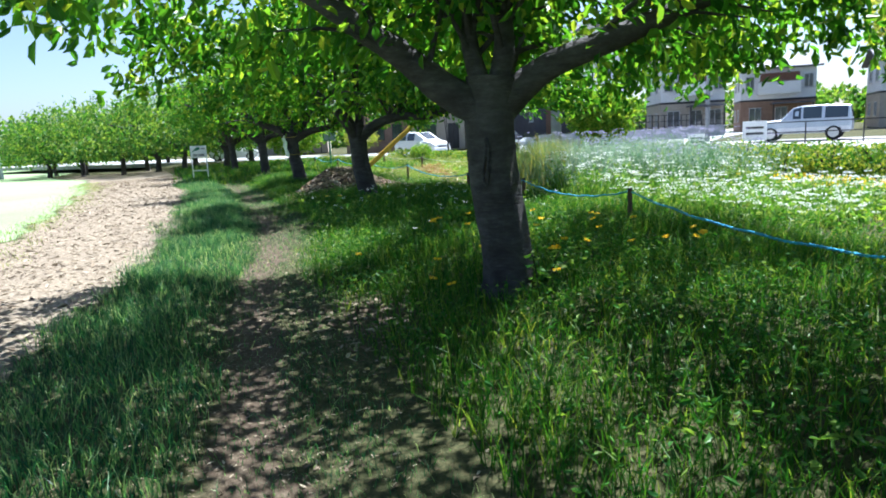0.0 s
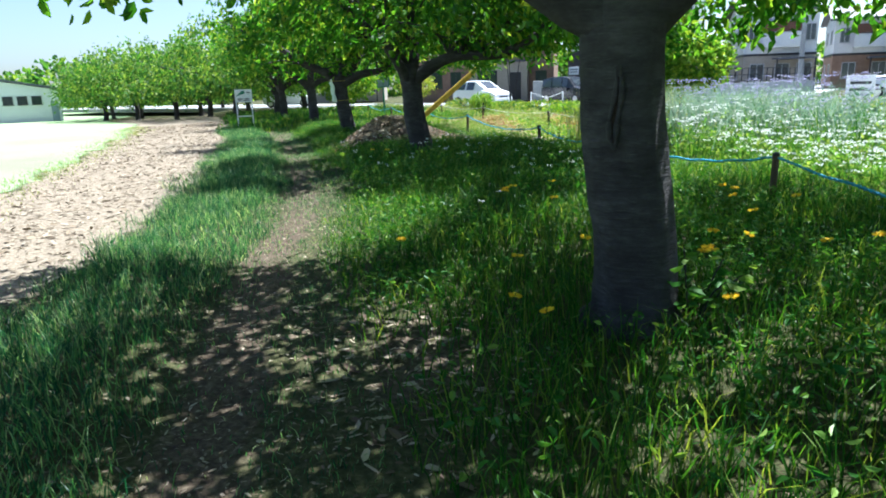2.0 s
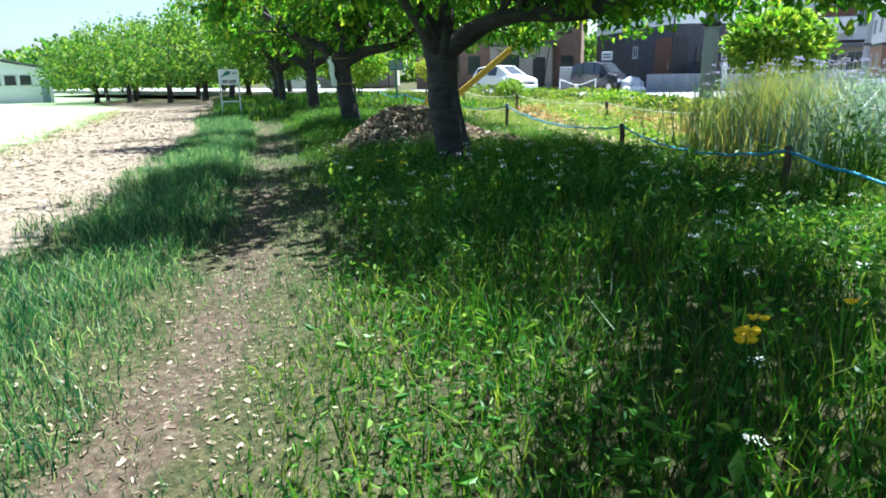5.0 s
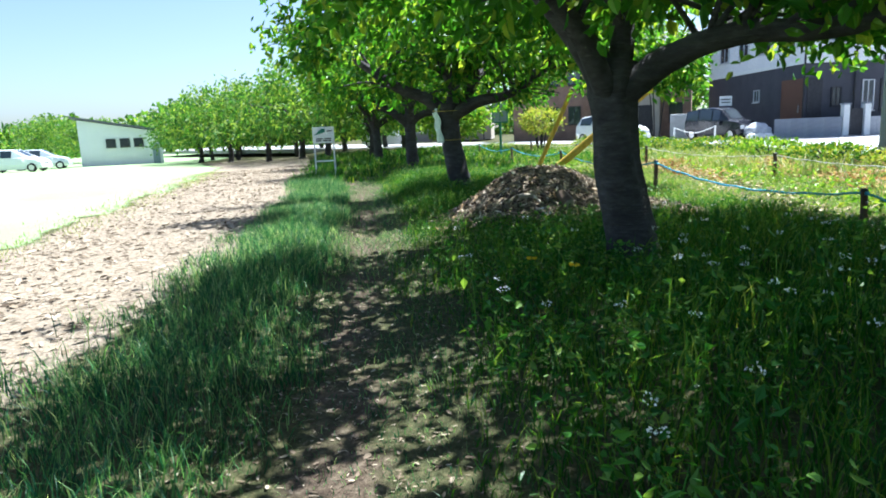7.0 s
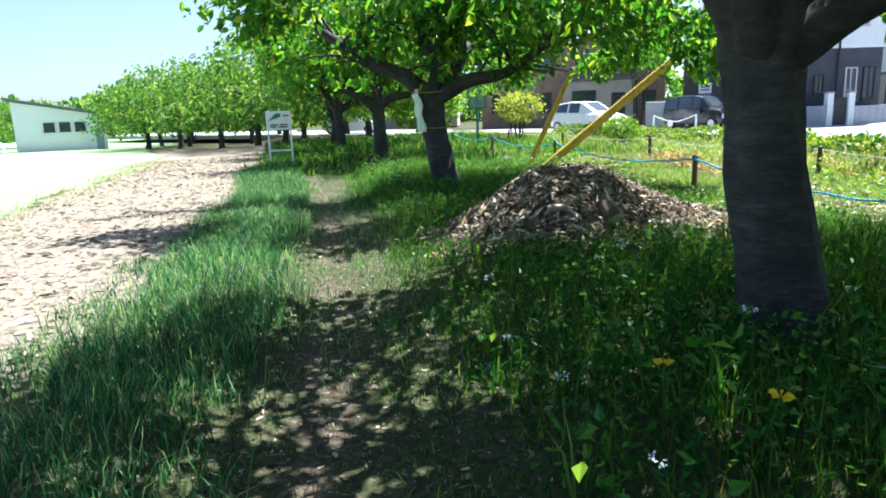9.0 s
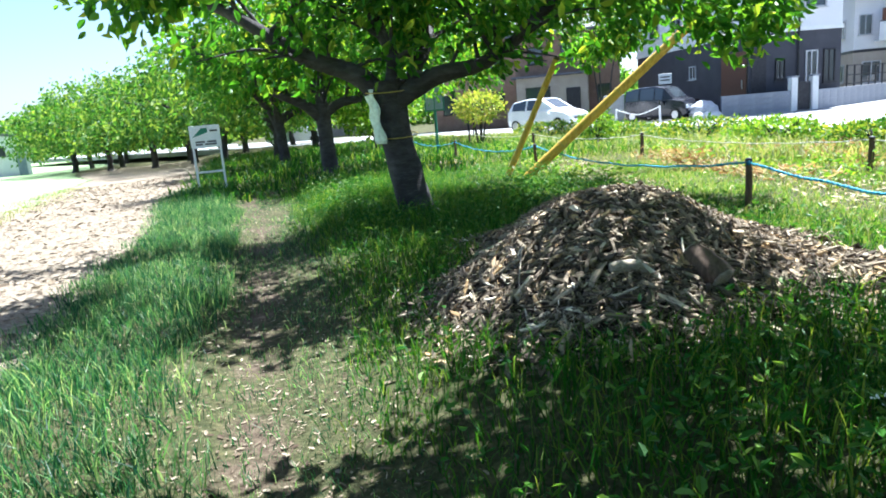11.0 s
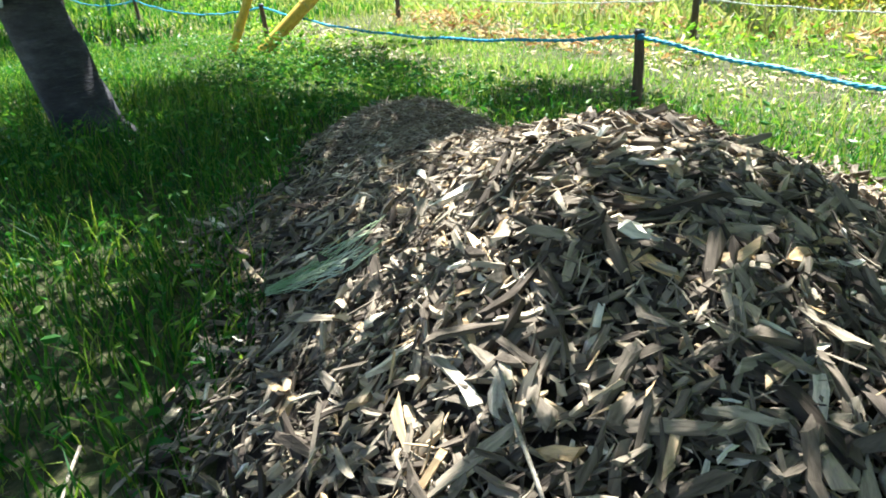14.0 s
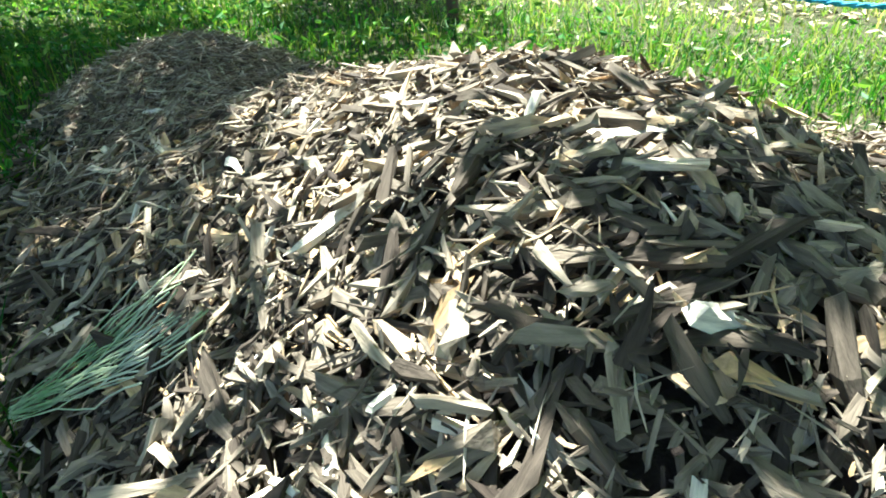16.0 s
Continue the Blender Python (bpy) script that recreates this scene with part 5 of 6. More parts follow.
def tan_house():
    root = thing("house", pose(-19.2, 55.2, 0.0, 0, 0, 8), "wide tan brick-tiled house with dark windows", "house", "houses along the street")
    X, Y = 12.6, 8.0
    wall_block(root, 0, X, 0, Y, 0, 5.8, M_TANWALL, label="tan brick-tiled wall")
    part("porch_wall", boxed(6.0, 10.6, -1.2, -0.01, 0, 3.0, 0.02), M_BEIGE, root, "beige porch wall")
    part("porch_roof", boxed(5.7, 10.9, -1.5, -0.01, 3.0, 3.15, 0.02), M_ROOF, root)
    gable(root, 0, X, 0, Y, 5.8, 1.6, 0.5, "x")
    for a in (1.2, 3.0, 4.6):
        window(root, on(FRONT, a, 1.1, y0=-0.02), 0.9, 1.3, frame_mat=M_DARKM)
        window(root, on(FRONT, a, 3.9, y0=-0.02), 1.0, 1.1, frame_mat=M_DARKM)
    window(root, on(FRONT, 7.4, 1.1, y0=-1.22), 1.6, 1.3, frame_mat=M_DARKM)
    part("door", boxed(9.2, 10.1, -1.26, -1.205, 0.1, 2.2, 0.01), M_DARKM, root, "dark front door")
    for a in (7.2, 9.4, 11.4):
        window(root, on(FRONT, a, 3.9, y0=-0.02), 1.0, 1.1, frame_mat=M_DARKM)
    window(root, on(FRONT, 11.6, 1.0, y0=-0.02), 0.9, 1.3, frame_mat=M_DARKM)


def white_house(x, y, turn, X, Y, H, low, label):
    root = thing("house", pose(x, y, 0.0, 0, 0, turn), label, "house", "houses along the street")
    wall_block(root, 0, X, 0, Y, 0, 2.9, low)
    part("band", boxed(-0.05, X + 0.05, -0.05, Y + 0.05, 2.9, 3.08), M_DARKM, root)
    wall_block(root, 0, X, 0, Y, 3.08, H, M_WHITEWALL, label="white rendered upper wall")
    gable(root, 0, X, 0, Y, H, 1.3, 0.5, "x")
    b = part("balcony", boxed(X * 0.22, X * 0.78, -0.9, -0.01, 3.5, 3.62), M_WHITEP, root, "white balcony with brown front")
    part("balcony_front", boxed(X * 0.22, X * 0.78, -0.94, -0.902, 3.62, 4.65), M_WHITEWALL, b)
    part("balcony_panel", boxed(X * 0.24, X * 0.76, -0.97, -0.945, 4.75, 5.5), M_DOOR, b, "brown slatted screen")
    part("balcony_rail", boxed(X * 0.22, X * 0.78, -0.97, -0.90, 4.68, 4.74), M_DARKM, b)
    for a in (0.12, 0.9):
        window(root, on(FRONT, X * a, 4.0, y0=-0.03), 0.8, 1.3)
    for a in (0.2, 0.55, 0.85):
        window(root, on(FRONT, X * a, 0.9, y0=-0.03), 1.1, 1.4)
    for a in (0.25, 0.7):
        window(root, on(LEFT, Y * a, 4.0, x0=-0.03), 1.0, 1.2)
        window(root, on(LEFT, Y * a, 1.0, x0=-0.03), 1.0, 1.2)
    cr = part("canopy", boxed(X * 0.4, X * 0.95, -1.6, -0.02, 2.55, 2.7, 0.02), M_ROOF, root, "dark entrance canopy")
    for a in (0.42, 0.93):
        part("canopy_post", boxed(X * a - 0.05, X * a + 0.05, -1.55, -1.45, 0, 2.55), M_DARKM, cr)


def hut():
    x, y = -51.4, 41.3
    root = thing("park_hut", pose(x, y, gz(x, y), 0, 0, 55), "small white hut with a sloping dark roof across the lawn", "hut")
    X, Y = 6.2, 4.0
    wall_block(root, 0, X, 0, Y, -0.6, 2.6, M_WHITEWALL)
    bm = bmesh.new()
    vs = [bm.verts.new(p) for p in ((0, 0, 2.6), (X, 0, 2.6), (0, 0, 3.75), (0, Y, 2.6), (X, Y, 2.6), (0, Y, 3.75))]
    for f in ((0, 1, 2), (3, 5, 4), (0, 2, 5, 3), (1, 4, 5, 2)):
        bm.faces.new([vs[i] for i in f])
    part("upper_wall", bm, M_WHITEWALL, root)
    bm = bmesh.new()
    box(bm, -0.5, X * 1.02 + 0.35, -0.35, Y + 0.35, 0, 0.16, m=Matrix.Translation((0, 0, 3.80)) @ Matrix.Rotation(math.atan2(1.15, X), 4, "Y"))
    part("roof", bm, M_ROOF, root)
    for k in range(3):
        window(root, on(FRONT, 2.3 + 1.05 * k, 1.45, y0=-0.03), 0.75, 0.7, frame_mat=M_DARKM)
    part("door", boxed(5.4, 5.95, -0.04, -0.004, -0.4, 1.7), M_BLUEGREY, root)


dark_house()
tan_house()
white_house(7.6, 64.0, 6, 5.4, 9.0, 6.4, M_BEIGE, "white house with a brown balcony screen and beige base")
white_house(15.6, 73.0, -4, 6.6, 8.0, 6.0, M_TANWALL, "white house with a dark entrance canopy")
white_house(25.5, 66.0, -10, 8.0, 8.0, 5.6, M_BEIGE, "pale house behind parked cars")
white_house(37.5, 60.0, -20, 9.0, 8.0, 5.8, M_TANWALL, "pale house with a tan base further along the street")
white_house(-35.0, 64.0, 22, 9.0, 8.0, 5.8, M_BEIGE, "pale house partly hidden by trees")
hut()


def block_wall(a, b, h, rows, group):
    a, b = Vector((*a, 0)), Vector((*b, 0))
    d = b - a
    n = max(1, round(d.length / 0.8))
    root = thing("block_wall", Matrix.Translation(a) @ pose(0, 0, 0, 0, 0, math.degrees(math.atan2(d.y, d.x))), "grey concrete block garden wall beside the street", "wall", group)
    w = d.length / n
    me = None
    for r in range(rows):
        for k in range(n):
            if me is None:
                o = part("block", boxed(0.004, w - 0.004, 0, 0.15, 0.004, h / rows - 0.004, 0.008), M_BLOCK, root)
                me = o.data
            else:
                o = part("block", me, M_BLOCK, root)
            o.matrix_local = Matrix.Translation((k * w, 0, r * h / rows))
    part("mortar", boxed(0.01, d.length - 0.01, 0.01, 0.14, 0, h - 0.006), M_KERB, root)
    return root


block_wall((-1.0, 44.4), (1.85, 45.3), 0.95, 4, "garden walls")
block_wall((2.95, 46.1), (12.9, 63.2), 0.9, 4, "garden walls")


def fence_rail(a, b, z0, z1, step_, label, name="metal_fence"):
    a, b = Vector((*a, 0)), Vector((*b, 0))
    d = b - a
    root = thing(name, Matrix.Translation(a) @ pose(0, 0, 0, 0, 0, math.degrees(math.atan2(d.y, d.x))), label, "fence")
    n = int(d.length / step_)
    shared = None
    for k in range(n + 1):
        if shared is None:
            o = part("post", boxed(-0.03, 0.03, 0.045, 0.105, z0, z1), M_DARKM, root)
            shared = o.data
        else:
            o = part("post", shared, M_DARKM, root)
        o.matrix_local = Matrix.Translation((k * d.length / n, 0, 0))
    for z in (z0 + 0.1, (z0 + z1) / 2, z1 - 0.06):
        part("rail", boxed(0, d.length, 0.055, 0.095, z, z + 0.05), M_DARKM, root)


fence_rail((4.6, 48.3), (12.9, 63.2), 0.9, 1.9, 0.9, "dark metal railing on top of the garden wall")
fence_rail((10.5, 37.0), (34.0, 32.0), 0.0, 1.1, 2.4, "dark metal street railing in front of parked cars", "street_railing")


def gate():
    root = thing("gate_pillars", pose(2.35, 45.7, 0, 0, 0, 28), "pale gate pillars with a dark gate in the garden wall", "gate")
    for x in (-0.45, 0.55):
        p = part("pillar", boxed(x - 0.15, x + 0.15, -0.15, 0.15, 0, 1.5, 0.02), M_WHITEP, root)
        part("pillar_cap", boxed(x - 0.19, x + 0.19, -0.19, 0.19, 1.502, 1.57, 0.01), M_BLOCK, p)
    part("gate_leaf", boxed(-0.28, 0.38, -0.03, 0.03, 0.08, 1.3, 0.01), M_DARKM, root)


gate()


def covered_heap():
    """Full sacks under a creased pale sheet at the end of the garden wall."""
    root = thing("covered_heap", pose(-1.75, 44.35, 0.02, 0, 0, 16), "heap under a creased pale grey plastic sheet beside the wall", "covered heap")
    bm = bmesh.new()
    bmesh.ops.create_icosphere(bm, subdivisions=4, radius=1.0)
    for q in bm.verts:
        w = 1 + 0.16 * noise.noise(q.co * 2.3) + 0.07 * noise.noise(q.co * 6.0)
        q.co = Vector((q.co.x * 0.62 * w, q.co.y * 0.5 * w, max(0.0, q.co.z * 0.42 * w + 0.38)))
    part("sheet", bm, M_PALEGREY, root, smooth=True)
    for k in range(3):
        bm = bmesh.new()
        bmesh.ops.create_icosphere(bm, subdivisions=3, radius=0.2)
        for q in bm.verts:
            w = 1 + 0.2 * noise.noise(q.co * 7.0 + Vector((k, 0, 0)))
            q.co = Vector((q.co.x * 1.3 * w - 0.35 + 0.36 * k, q.co.y * w - 0.52, max(0.0, q.co.z * 0.85 * w + 0.14)))
        part("sack", bm, M_WHITEP, root, "pale full sack", smooth=True)


covered_heap()


def utility_pole(x, y, r, h):
    root = thing("utility_pole", pose(x, y, 0), "tall grey concrete utility pole beside the street", "utility pole", "utility poles")
    part("shaft", tube([(0, 0, -0.2), (0, 0, h * 0.5), (0, 0, h)], [r, r * 0.88, r * 0.72], 16, 0, 0, M_UPOLE, "shaft"), M_UPOLE, root)
    part("crossarm", boxed(-0.9, 0.9, -0.06, 0.06, h - 0.9, h - 0.78, 0.01), M_DARKM, root)
    for s in (-0.8, -0.3, 0.3, 0.8):
        part("insulator", tube([(s, 0, h - 0.78), (s, 0, h - 0.66), (s, 0, h - 0.6)], [0.05, 0.06, 0.03], 8, 0, 0, M_WHITEP, "insulator"), M_WHITEP, root)
    part("step_plate", boxed(-r - 0.02, r + 0.02, -r - 0.02, r + 0.02, 2.2, 2.32, 0.01), M_DARKM, root)


utility_pole(2.0, 25.0, 0.19, 9.0)
utility_pole(9.6, 47.0, 0.15, 9.0)


def roadside_board(x, y, turn, w, h, z, label):
    root = thing("sign_board", pose(x, y, 0, 0, 0, turn), label, "sign")
    part("panel", boxed(-w / 2, w / 2, -0.03, 0.0, z, z + h, 0.006), M_WHITEP, root)
    for s in (-w / 2 + 0.06, w / 2 - 0.06):
        part("leg", boxed(s - 0.02, s + 0.02, 0.002, 0.04, 0, z + h - 0.02), M_DARKM, root)
    for k in range(2):
        part("print_line", boxed(-w * 0.36, w * 0.36, -0.036, -0.0305, z + h * (0.3 + 0.3 * k), z + h * (0.42 + 0.3 * k)), M_INK, root, "dark unreadable print")


roadside_board(-3.5, 46.9, 12, 0.62, 0.5, 1.75, "white parking notice board on a pole behind the car")
roadside_board(10.6, 36.6, -14, 1.1, 0.95, 0.25, "white notice board on the street railing")
roadside_board(7.9, 36.5, -8, 0.8, 0.6, 0.1, "low white board beside the street")


# ---- vehicles ----
def car(x, y, turn, paint, stations, wheel_x, wheel_r, label, plate=False, z=0.03):
    """A lofted body: each station is x, bottom, belt, roof heights, half widths at belt and roof."""
    root = thing("car", pose(x, y, z, 0, 0, turn), label, "car", "vehicles in the street")
    rings = []
    for sx, zb, zl, zr, wb, wr in stations:
        rings.append([(sx, -wb * 0.92, zb), (sx, -wb, zb + (zl - zb) * 0.45), (sx, -wb * 0.97, zl), (sx, -wr, zr - 0.03), (sx, -wr * 0.8, zr), (sx, wr * 0.8, zr), (sx, wr, zr - 0.03), (sx, wb * 0.97, zl), (sx, wb, zb + (zl - zb) * 0.45), (sx, wb * 0.92, zb)])
    n, k = len(rings), 10
    bm = bmesh.new()
    vs = [[bm.verts.new(p) for p in r] for r in rings]
    for i in range(n - 1):
        for j in range(k):
            bm.faces.new((vs[i][j], vs[i][(j + 1) % k], vs[i + 1][(j + 1) % k], vs[i + 1][j]))
    bm.faces.new(vs[0])
    bm.faces.new(vs[-1][::-1])
    bmesh.ops.recalc_face_normals(bm, faces=bm.faces)
    body = part("body", bm, paint, root, smooth=False)
    b = body.modifiers.new("soft", "BEVEL")
    b.width, b.segments, b.limit_method, b.angle_limit = 0.035, 2, "ANGLE", radians(20)

    def pane(q, out):
        c = sum((Vector(p) for p in q), Vector()) / 4
        o = Vector(out) * 0.012
        bm2 = bmesh.new()
        f = [bm2.verts.new(c + (Vector(p) - c) * 0.86 + o) for p in q]
        g = [bm2.verts.new(c + (Vector(p) - c) * 0.86 - o * 0.5) for p in q]
        bm2.faces.new(f)
        bm2.faces.new(g[::-1])
        for i in range(4):
            bm2.faces.new((f[i], g[i], g[(i + 1) % 4], f[(i + 1) % 4]))
        bmesh.ops.recalc_face_normals(bm2, faces=bm2.faces)
        part("window", bm2, M_GLASS, root)
    for i in range(n - 1):
        tall = [rings[q][3][2] - rings[q][2][2] for q in (i, i + 1)]
        if min(tall) > 0.22:
            pane((rings[i][2], rings[i][3], rings[i + 1][3], rings[i + 1][2]), (0, -1, 0))
            pane((rings[i][7], rings[i][6], rings[i + 1][6], rings[i + 1][7]), (0, 1, 0))
        elif max(tall) > 0.35:
            s = -1 if tall[0] < tall[1] else 1
            pane((rings[i][4], rings[i][5], rings[i + 1][5], rings[i + 1][4]), (0.6 * s, 0, 0.8))
    hw = max(s[4] for s in stations)
    for wx in wheel_x:
        for s in (-1, 1):
            m = pose(wx, s * (hw - 0.09), wheel_r, 90, 0, 0)
            bm = bmesh.new()
            bmesh.ops.create_cone(bm, cap_ends=True, segments=24, radius1=wheel_r, radius2=wheel_r, depth=0.19)
            bmesh.ops.bevel(bm, geom=[e for e in bm.edges if abs(e.verts[0].co.z - e.verts[1].co.z) < 1e-4], offset=0.03, segments=2, affect="EDGES")
            w = part("wheel", bm, M_TYRE, root, "black tyre")
            w.matrix_local = m
            bm = bmesh.new()
            bmesh.ops.create_cone(bm, cap_ends=True, segments=20, radius1=wheel_r * 0.66, radius2=wheel_r * 0.6, depth=0.205)
            part("rim", bm, M_RIM, w, "silver wheel rim")
    x1 = stations[-1][0]
    zl = stations[-1][2]
    for s in (-1, 1):
        part("headlight", boxed(x1 - 0.16, x1 + 0.015, s * hw * 0.62 - 0.14, s * hw * 0.62 + 0.14, zl - 0.22, zl - 0.04, 0.02), M_LAMP, root)
        part("mirror", boxed(x1 - 1.15, x1 - 1.02, s * (hw + 0.09) - 0.07, s * (hw + 0.09) + 0.07, zl + 0.05, zl + 0.2, 0.02), paint, root)
    part("bumper", boxed(x1 - 0.05, x1 + 0.05, -hw * 0.9, hw * 0.9, stations[-1][1], stations[-1][1] + 0.22, 0.03), paint, root)
    if plate:
        part("number_plate", boxed(x1 + 0.052, x1 + 0.064, -0.17, 0.17, stations[-1][1] + 0.14, stations[-1][1] + 0.3, 0.004), M_PLATE, root, "yellow number plate")
    part("grille", boxed(x1 + 0.001, x1 + 0.012, -0.36, 0.36, zl - 0.2, zl - 0.08), M_DARKM, root)


KEI = [(-1.65, 0.32, 0.95, 1.0, 0.70, 0.62), (-1.58, 0.22, 0.98, 1.50, 0.73, 0.60), (-0.75, 0.2, 0.97, 1.62, 0.74, 0.62), (0.1, 0.2, 0.96, 1.62, 0.74, 0.62), (0.55, 0.2, 0.95, 1.52, 0.74, 0.60), (1.05, 0.2, 0.93, 1.02, 0.73, 0.62), (1.55, 0.22, 0.86, 0.92, 0.70, 0.60), (1.68, 0.28, 0.74, 0.78, 0.66, 0.56)]
HATCH = [(-1.9, 0.3, 0.95, 1.0, 0.76, 0.66), (-1.6, 0.2, 0.98, 1.42, 0.82, 0.62), (-0.6, 0.18, 0.95, 1.53, 0.84, 0.64), (0.2, 0.18, 0.93, 1.50, 0.84, 0.64), (1.1, 0.18, 0.90, 1.0, 0.83, 0.66), (1.7, 0.2, 0.80, 0.86, 0.80, 0.64), (1.95, 0.26, 0.66, 0.70, 0.72, 0.58)]
SUV = [(-2.3, 0.5, 1.05, 1.1, 0.84, 0.74), (-2.2, 0.4, 1.1, 1.78, 0.88, 0.72), (-1.0, 0.38, 1.1, 1.84, 0.9, 0.74), (0.0, 0.38, 1.1, 1.83, 0.9, 0.74), (0.45, 0.38, 1.1, 1.72, 0.9, 0.72), (1.0, 0.38, 1.08, 1.16, 0.89, 0.76), (2.1, 0.4, 1.0, 1.06, 0.88, 0.74), (2.3, 0.5, 0.88, 0.92, 0.82, 0.7)]
car(-3.6, 45.4, -32, M_BLACKCAR, KEI, (-1.15, 1.2), 0.28, "black boxy small car parked before the dark house", True)
car(-8.7, 43.4, -30, M_WHITECAR, HATCH, (-1.3, 1.35), 0.3, "white hatchback on the street")
car(13.8, 41.0, 160, M_SILVERCAR, SUV, (-1.5, 1.5), 0.38, "pale silver four-wheel-drive car parked behind the railing")
car(19.6, 38.8, 165, M_WHITECAR, HATCH, (-1.3, 1.35), 0.3, "white car parked behind the railing")
car(-46.5, 33.5, 35, M_WHITECAR, HATCH, (-1.3, 1.35), 0.3, "white car parked beyond the lawn", z=gz(-46.5, 33.5))
car(-50.5, 37.5, 50, M_SILVERCAR, HATCH, (-1.3, 1.35), 0.3, "silver car parked beyond the lawn", z=gz(-50.5, 37.5))
car(-27.5, 50.5, 24, M_WHITECAR, HATCH, (-1.3, 1.35), 0.3, "white car glimpsed between the trees")


def chain_barrier():
    root = thing("chain_barrier", pose(-2.6, 43.6, 0.03, 0, 0, 10), "pale posts with a sagging chain beside the parking space", "barrier")
    for x in (-2.9, -1.0):
        part("post", tube([(x, 0, 0), (x, 0, 0.4), (x, 0, 0.75)], [0.045, 0.045, 0.04], 10, 0, 0, M_WHITEP, "post"), M_WHITEP, root)
    part("chain", tube(smooth_path([(-2.9, 0, 0.7), (-1.95, 0, 0.42), (-1.0, 0, 0.7)], 16), [0.02] * 17, 6, 0, 0, M_WHITEP, "chain"), M_WHITEP, root)


chain_barrier()


def meter_box():
    root = thing("meter_cabinet", pose(-6.4, 50.5, 0.0, 0, 0, 8), "pale grey utility cabinet beside the porch", "cabinet")
    part("body", boxed(-0.55, 0.55, -0.3, 0.3, 0, 1.45, 0.02), M_FRAMEW, root)
    part("door", boxed(-0.48, 0.48, -0.325, -0.302, 0.1, 1.38, 0.006), M_FRAMEW, root)


meter_box()


def far_woods():
    """Distant tree masses that close the horizon."""
    P, Dr, L = [], [], []
    for k in range(56):
        a = math.radians(60 + 150 * k / 55)
        d = rng.uniform(95, 130)
        cx, cy = d * math.cos(a), 12 + d * math.sin(a)
        hh, w = rng.uniform(4.5, 8.0), rng.uniform(4, 7)
        n = 700
        q = unit(rng.normal(size=(n, 3)))
        q[:, 2] = np.abs(q[:, 2])
        r = rng.uniform(0.75, 1.05, n)[:, None]
        P.append(q * r * np.array([w, w, hh]) + np.array([cx, cy, -1.0]))
        Dr.append(unit(q + rng.normal(size=(n, 3)) * 0.6))
        L.append(rng.uniform(0.55, 1.25, n))
    P, Dr, L = np.concatenate(P), np.concatenate(Dr), np.concatenate(L)
    tagged(new("far_woods", leaf_mesh("far_woods", P, Dr, L, L * 0.7, M_FARLEAF, small=True)), "distant dark green woods on the horizon", "woods", kind="stuff")


far_woods()


def suckers():
    """Young shoots with large leaves at the foot of the first tree."""
    x, y = xy(TREES[0][0] - 0.2, TREES[0][1] + 0.22)
    root = thing("sucker_shoots", pose(x, y, gz(x, y)), "young shoots with large green leaves at the tree foot", "shoots")
    for k in range(7):
        a = 0.9 * k
        e = [(0.05 * math.cos(a), 0.05 * math.sin(a), -0.03), (0.12 * math.cos(a), 0.1 * math.sin(a), 0.16), (0.22 * math.cos(a), 0.18 * math.sin(a), 0.26 + 0.04 * (k % 3))]
        w = smooth_path(e, 8)
        part("stem", tube(w, [0.004] * 9, 5, 0, 0, M_BARK, "stem"), M_BARK, root)
        b = np.array([tuple(p) for p in w[3:] for _ in range(2)])
        q = rng.uniform(0, 2 * np.pi, len(b))
        d = unit(np.stack([np.cos(q), np.sin(q), rng.uniform(-0.4, 0.3, len(b))], -1))
        L = rng.uniform(0.06, 0.10, len(b))
        part("leaf_spray", leaf_mesh("leaf_spray", b, d, L, L * 0.55, M_WEED), M_WEED, root)


suckers()


def lying(name, a, b, w, t, label, category, mat=None):
    """One splintered slab lying on the heap from a to b."""
    pa, pb = (Vector((x, y, float(pile_z(x, y)))) for x, y in (a, b))
    x = (pb - pa).normalized()
    y = Vector((0, 0, 1)).cross(x).normalized()
    m = Matrix((x, y, x.cross(y))).transposed().to_4x4()
    m.translation = (pa + pb) / 2 + Vector((0, 0, 0.02))
    ln = (pb - pa).length
    v = chip_verts(1, np.array([ln]), np.array([w]), np.array([t]))
    ob = new(name, chips_mesh(name, v, mat or M_CHIP_ONE))
    ob.matrix_world = m
    tagged(ob, label, category, "larger wood pieces on the heap")


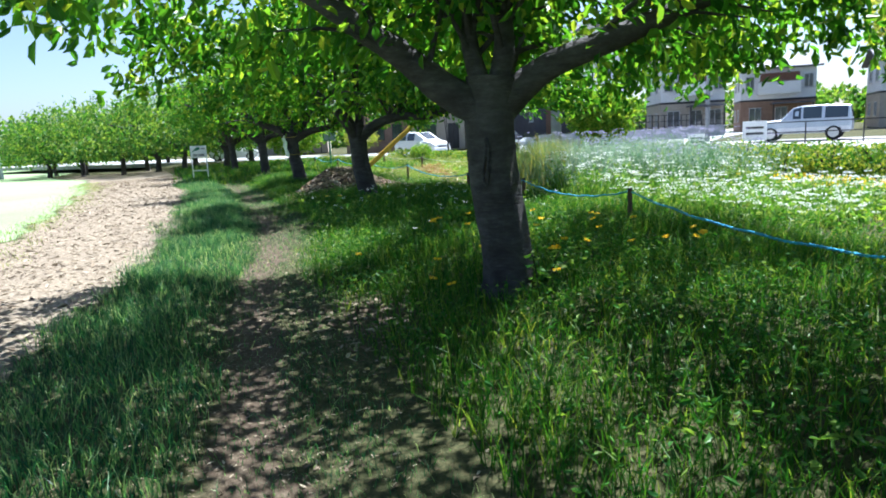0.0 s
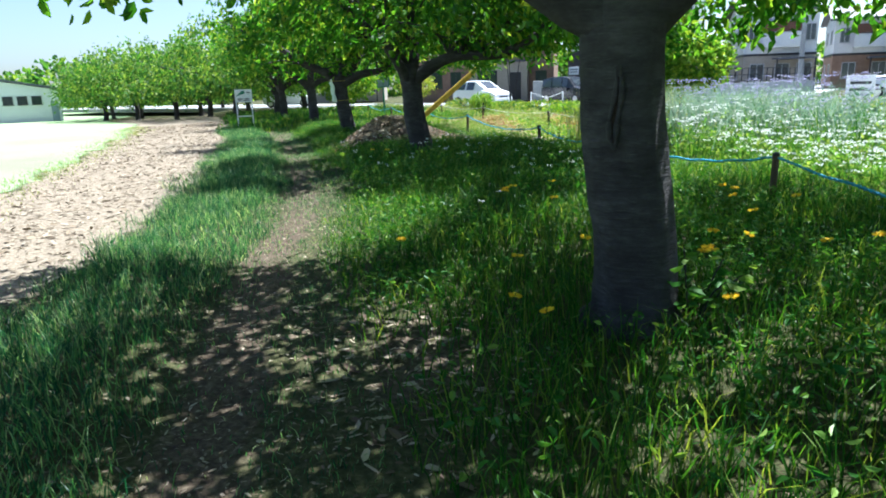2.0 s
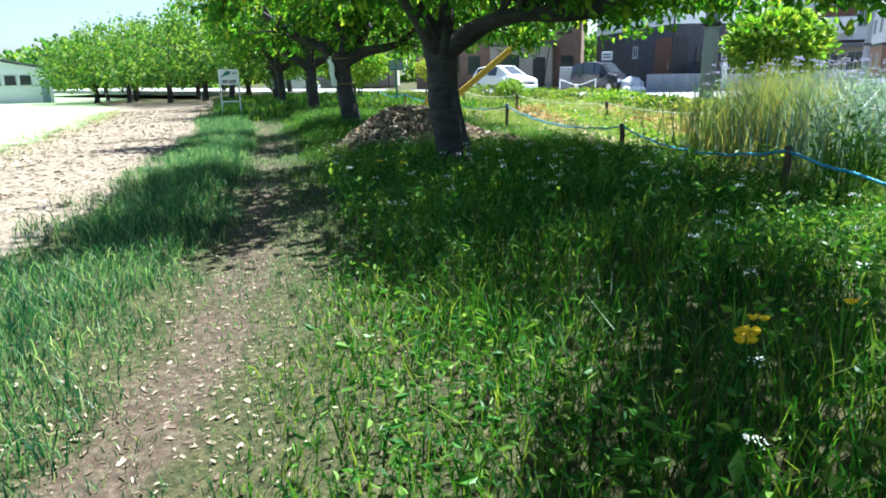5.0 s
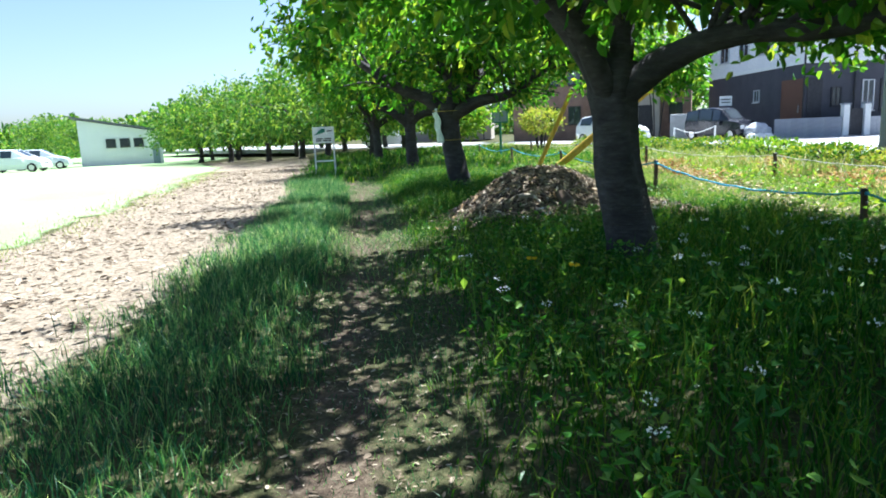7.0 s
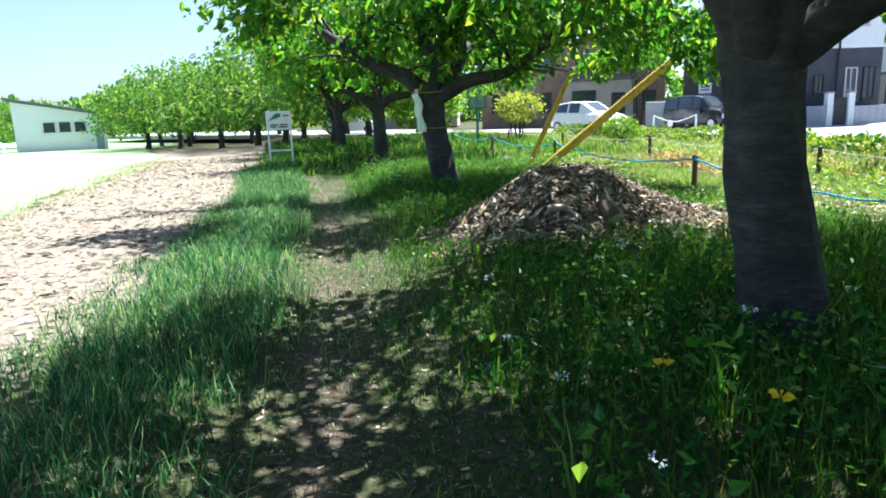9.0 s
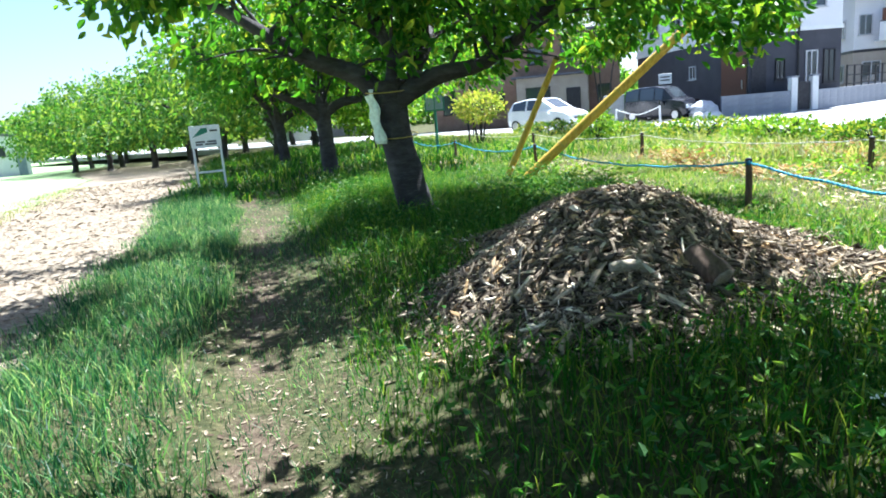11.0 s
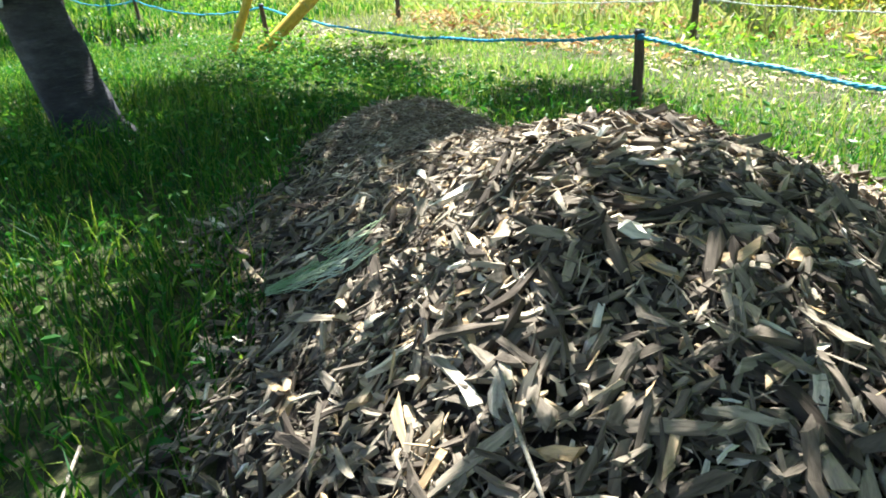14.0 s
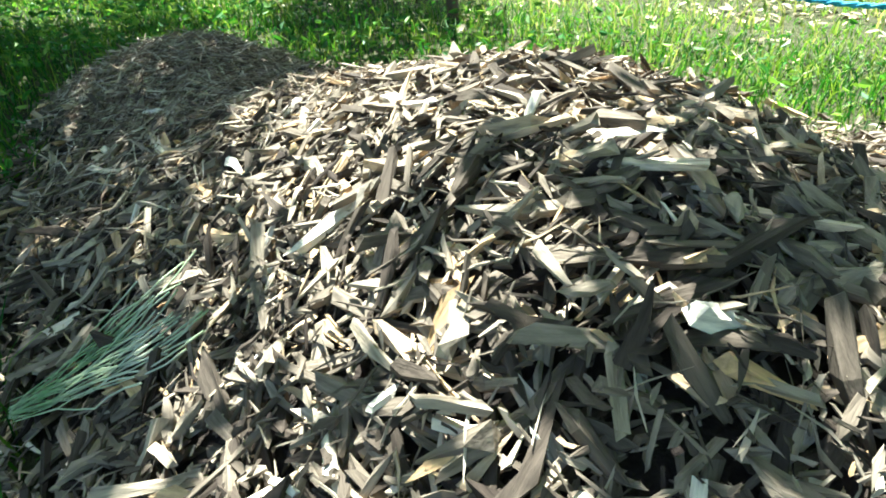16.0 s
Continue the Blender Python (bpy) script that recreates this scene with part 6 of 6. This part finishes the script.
for pa, pb, w, t in (((-2.445, 15.078), (-2.35, 14.94), 0.042, 0.016), ((-2.342, 14.95), (-2.403, 14.80), 0.034, 0.014), ((-2.423, 14.971), (-2.433, 14.854), 0.022, 0.010), ((-2.651, 15.373), (-2.47, 15.27), 0.024, 0.009), ((-2.36, 14.99), (-2.20, 14.93), 0.028, 0.013)):
    lying("wood_slab", pa, pb, w, t, "long splintered brown slab of wood on the chip heap", "wood slab")
for pa, pb, w, t in (((-2.923, 15.285), (-2.865, 15.16), 0.028, 0.008), ((-2.815, 15.21), (-2.84, 15.135), 0.026, 0.007)):
    lying("bark_curl", pa, pb, w, t, "bleached pale wood flake on the chip heap", "wood flake", M_SPLIT)


def stump_piece(a, b, r, mat, sink=0.0):
    """A short cut branch with solid sawn ends."""
    pa, pb = (Vector((x, y, float(pile_z(x, y)) + r * 0.8 - sink)) for x, y in (a, b))
    root = thing("branch_piece", Matrix.Identity(4), "short weathered piece of branch on the chip heap", "branch", "larger wood pieces on the heap")
    w = [pa.lerp(pb, i / 6) for i in range(7)]
    part("branch", tube(w, [r * q for q in (0.86, 1.0, 1.04, 0.95, 1.0, 0.9, 0.75)], 14, 0.3, 3, mat, "branch"), mat, root, smooth=True)
    for p, d, k in ((pa, (pa - pb).normalized(), 0.9), (pb, (pb - pa).normalized(), 0.8)):
        part("sawn_end", tube([p - d * 0.006, p + d * 0.002, p + d * 0.006, p + d * 0.007], [r * k, r * k * 0.95, r * k * 0.5, 0.0005], 14, 0.2, 3, M_SPLIT, "sawn_end"), M_SPLIT, root, "pale sawn end")


stump_piece((-2.31, 14.90), (-2.175, 14.965), 0.028, M_SPLIT)
stump_piece((-1.80, 15.10), (-1.95, 15.22), 0.07, M_POST, 0.03)


def twig(points, r):
    root = thing("dry_twig", Matrix.Identity(4), "thin pale dry twig lying across the chips", "twig", "twigs on the heap")
    w = smooth_path([(x, y, float(pile_z(x, y)) + 0.03) for x, y in points], 14)
    part("twig_stem", tube(w, [r * (1 - 0.4 * i / 14) for i in range(15)], 6, 0.2, 2, M_SPLIT, "twig_stem"), M_SPLIT, root, smooth=True)


twig([(-2.82, 15.158), (-2.796, 15.024), (-2.772, 14.886), (-2.74, 14.80)], 0.0048)
twig([(-3.785, 15.556), (-3.77, 15.44), (-3.739, 15.317)], 0.005)
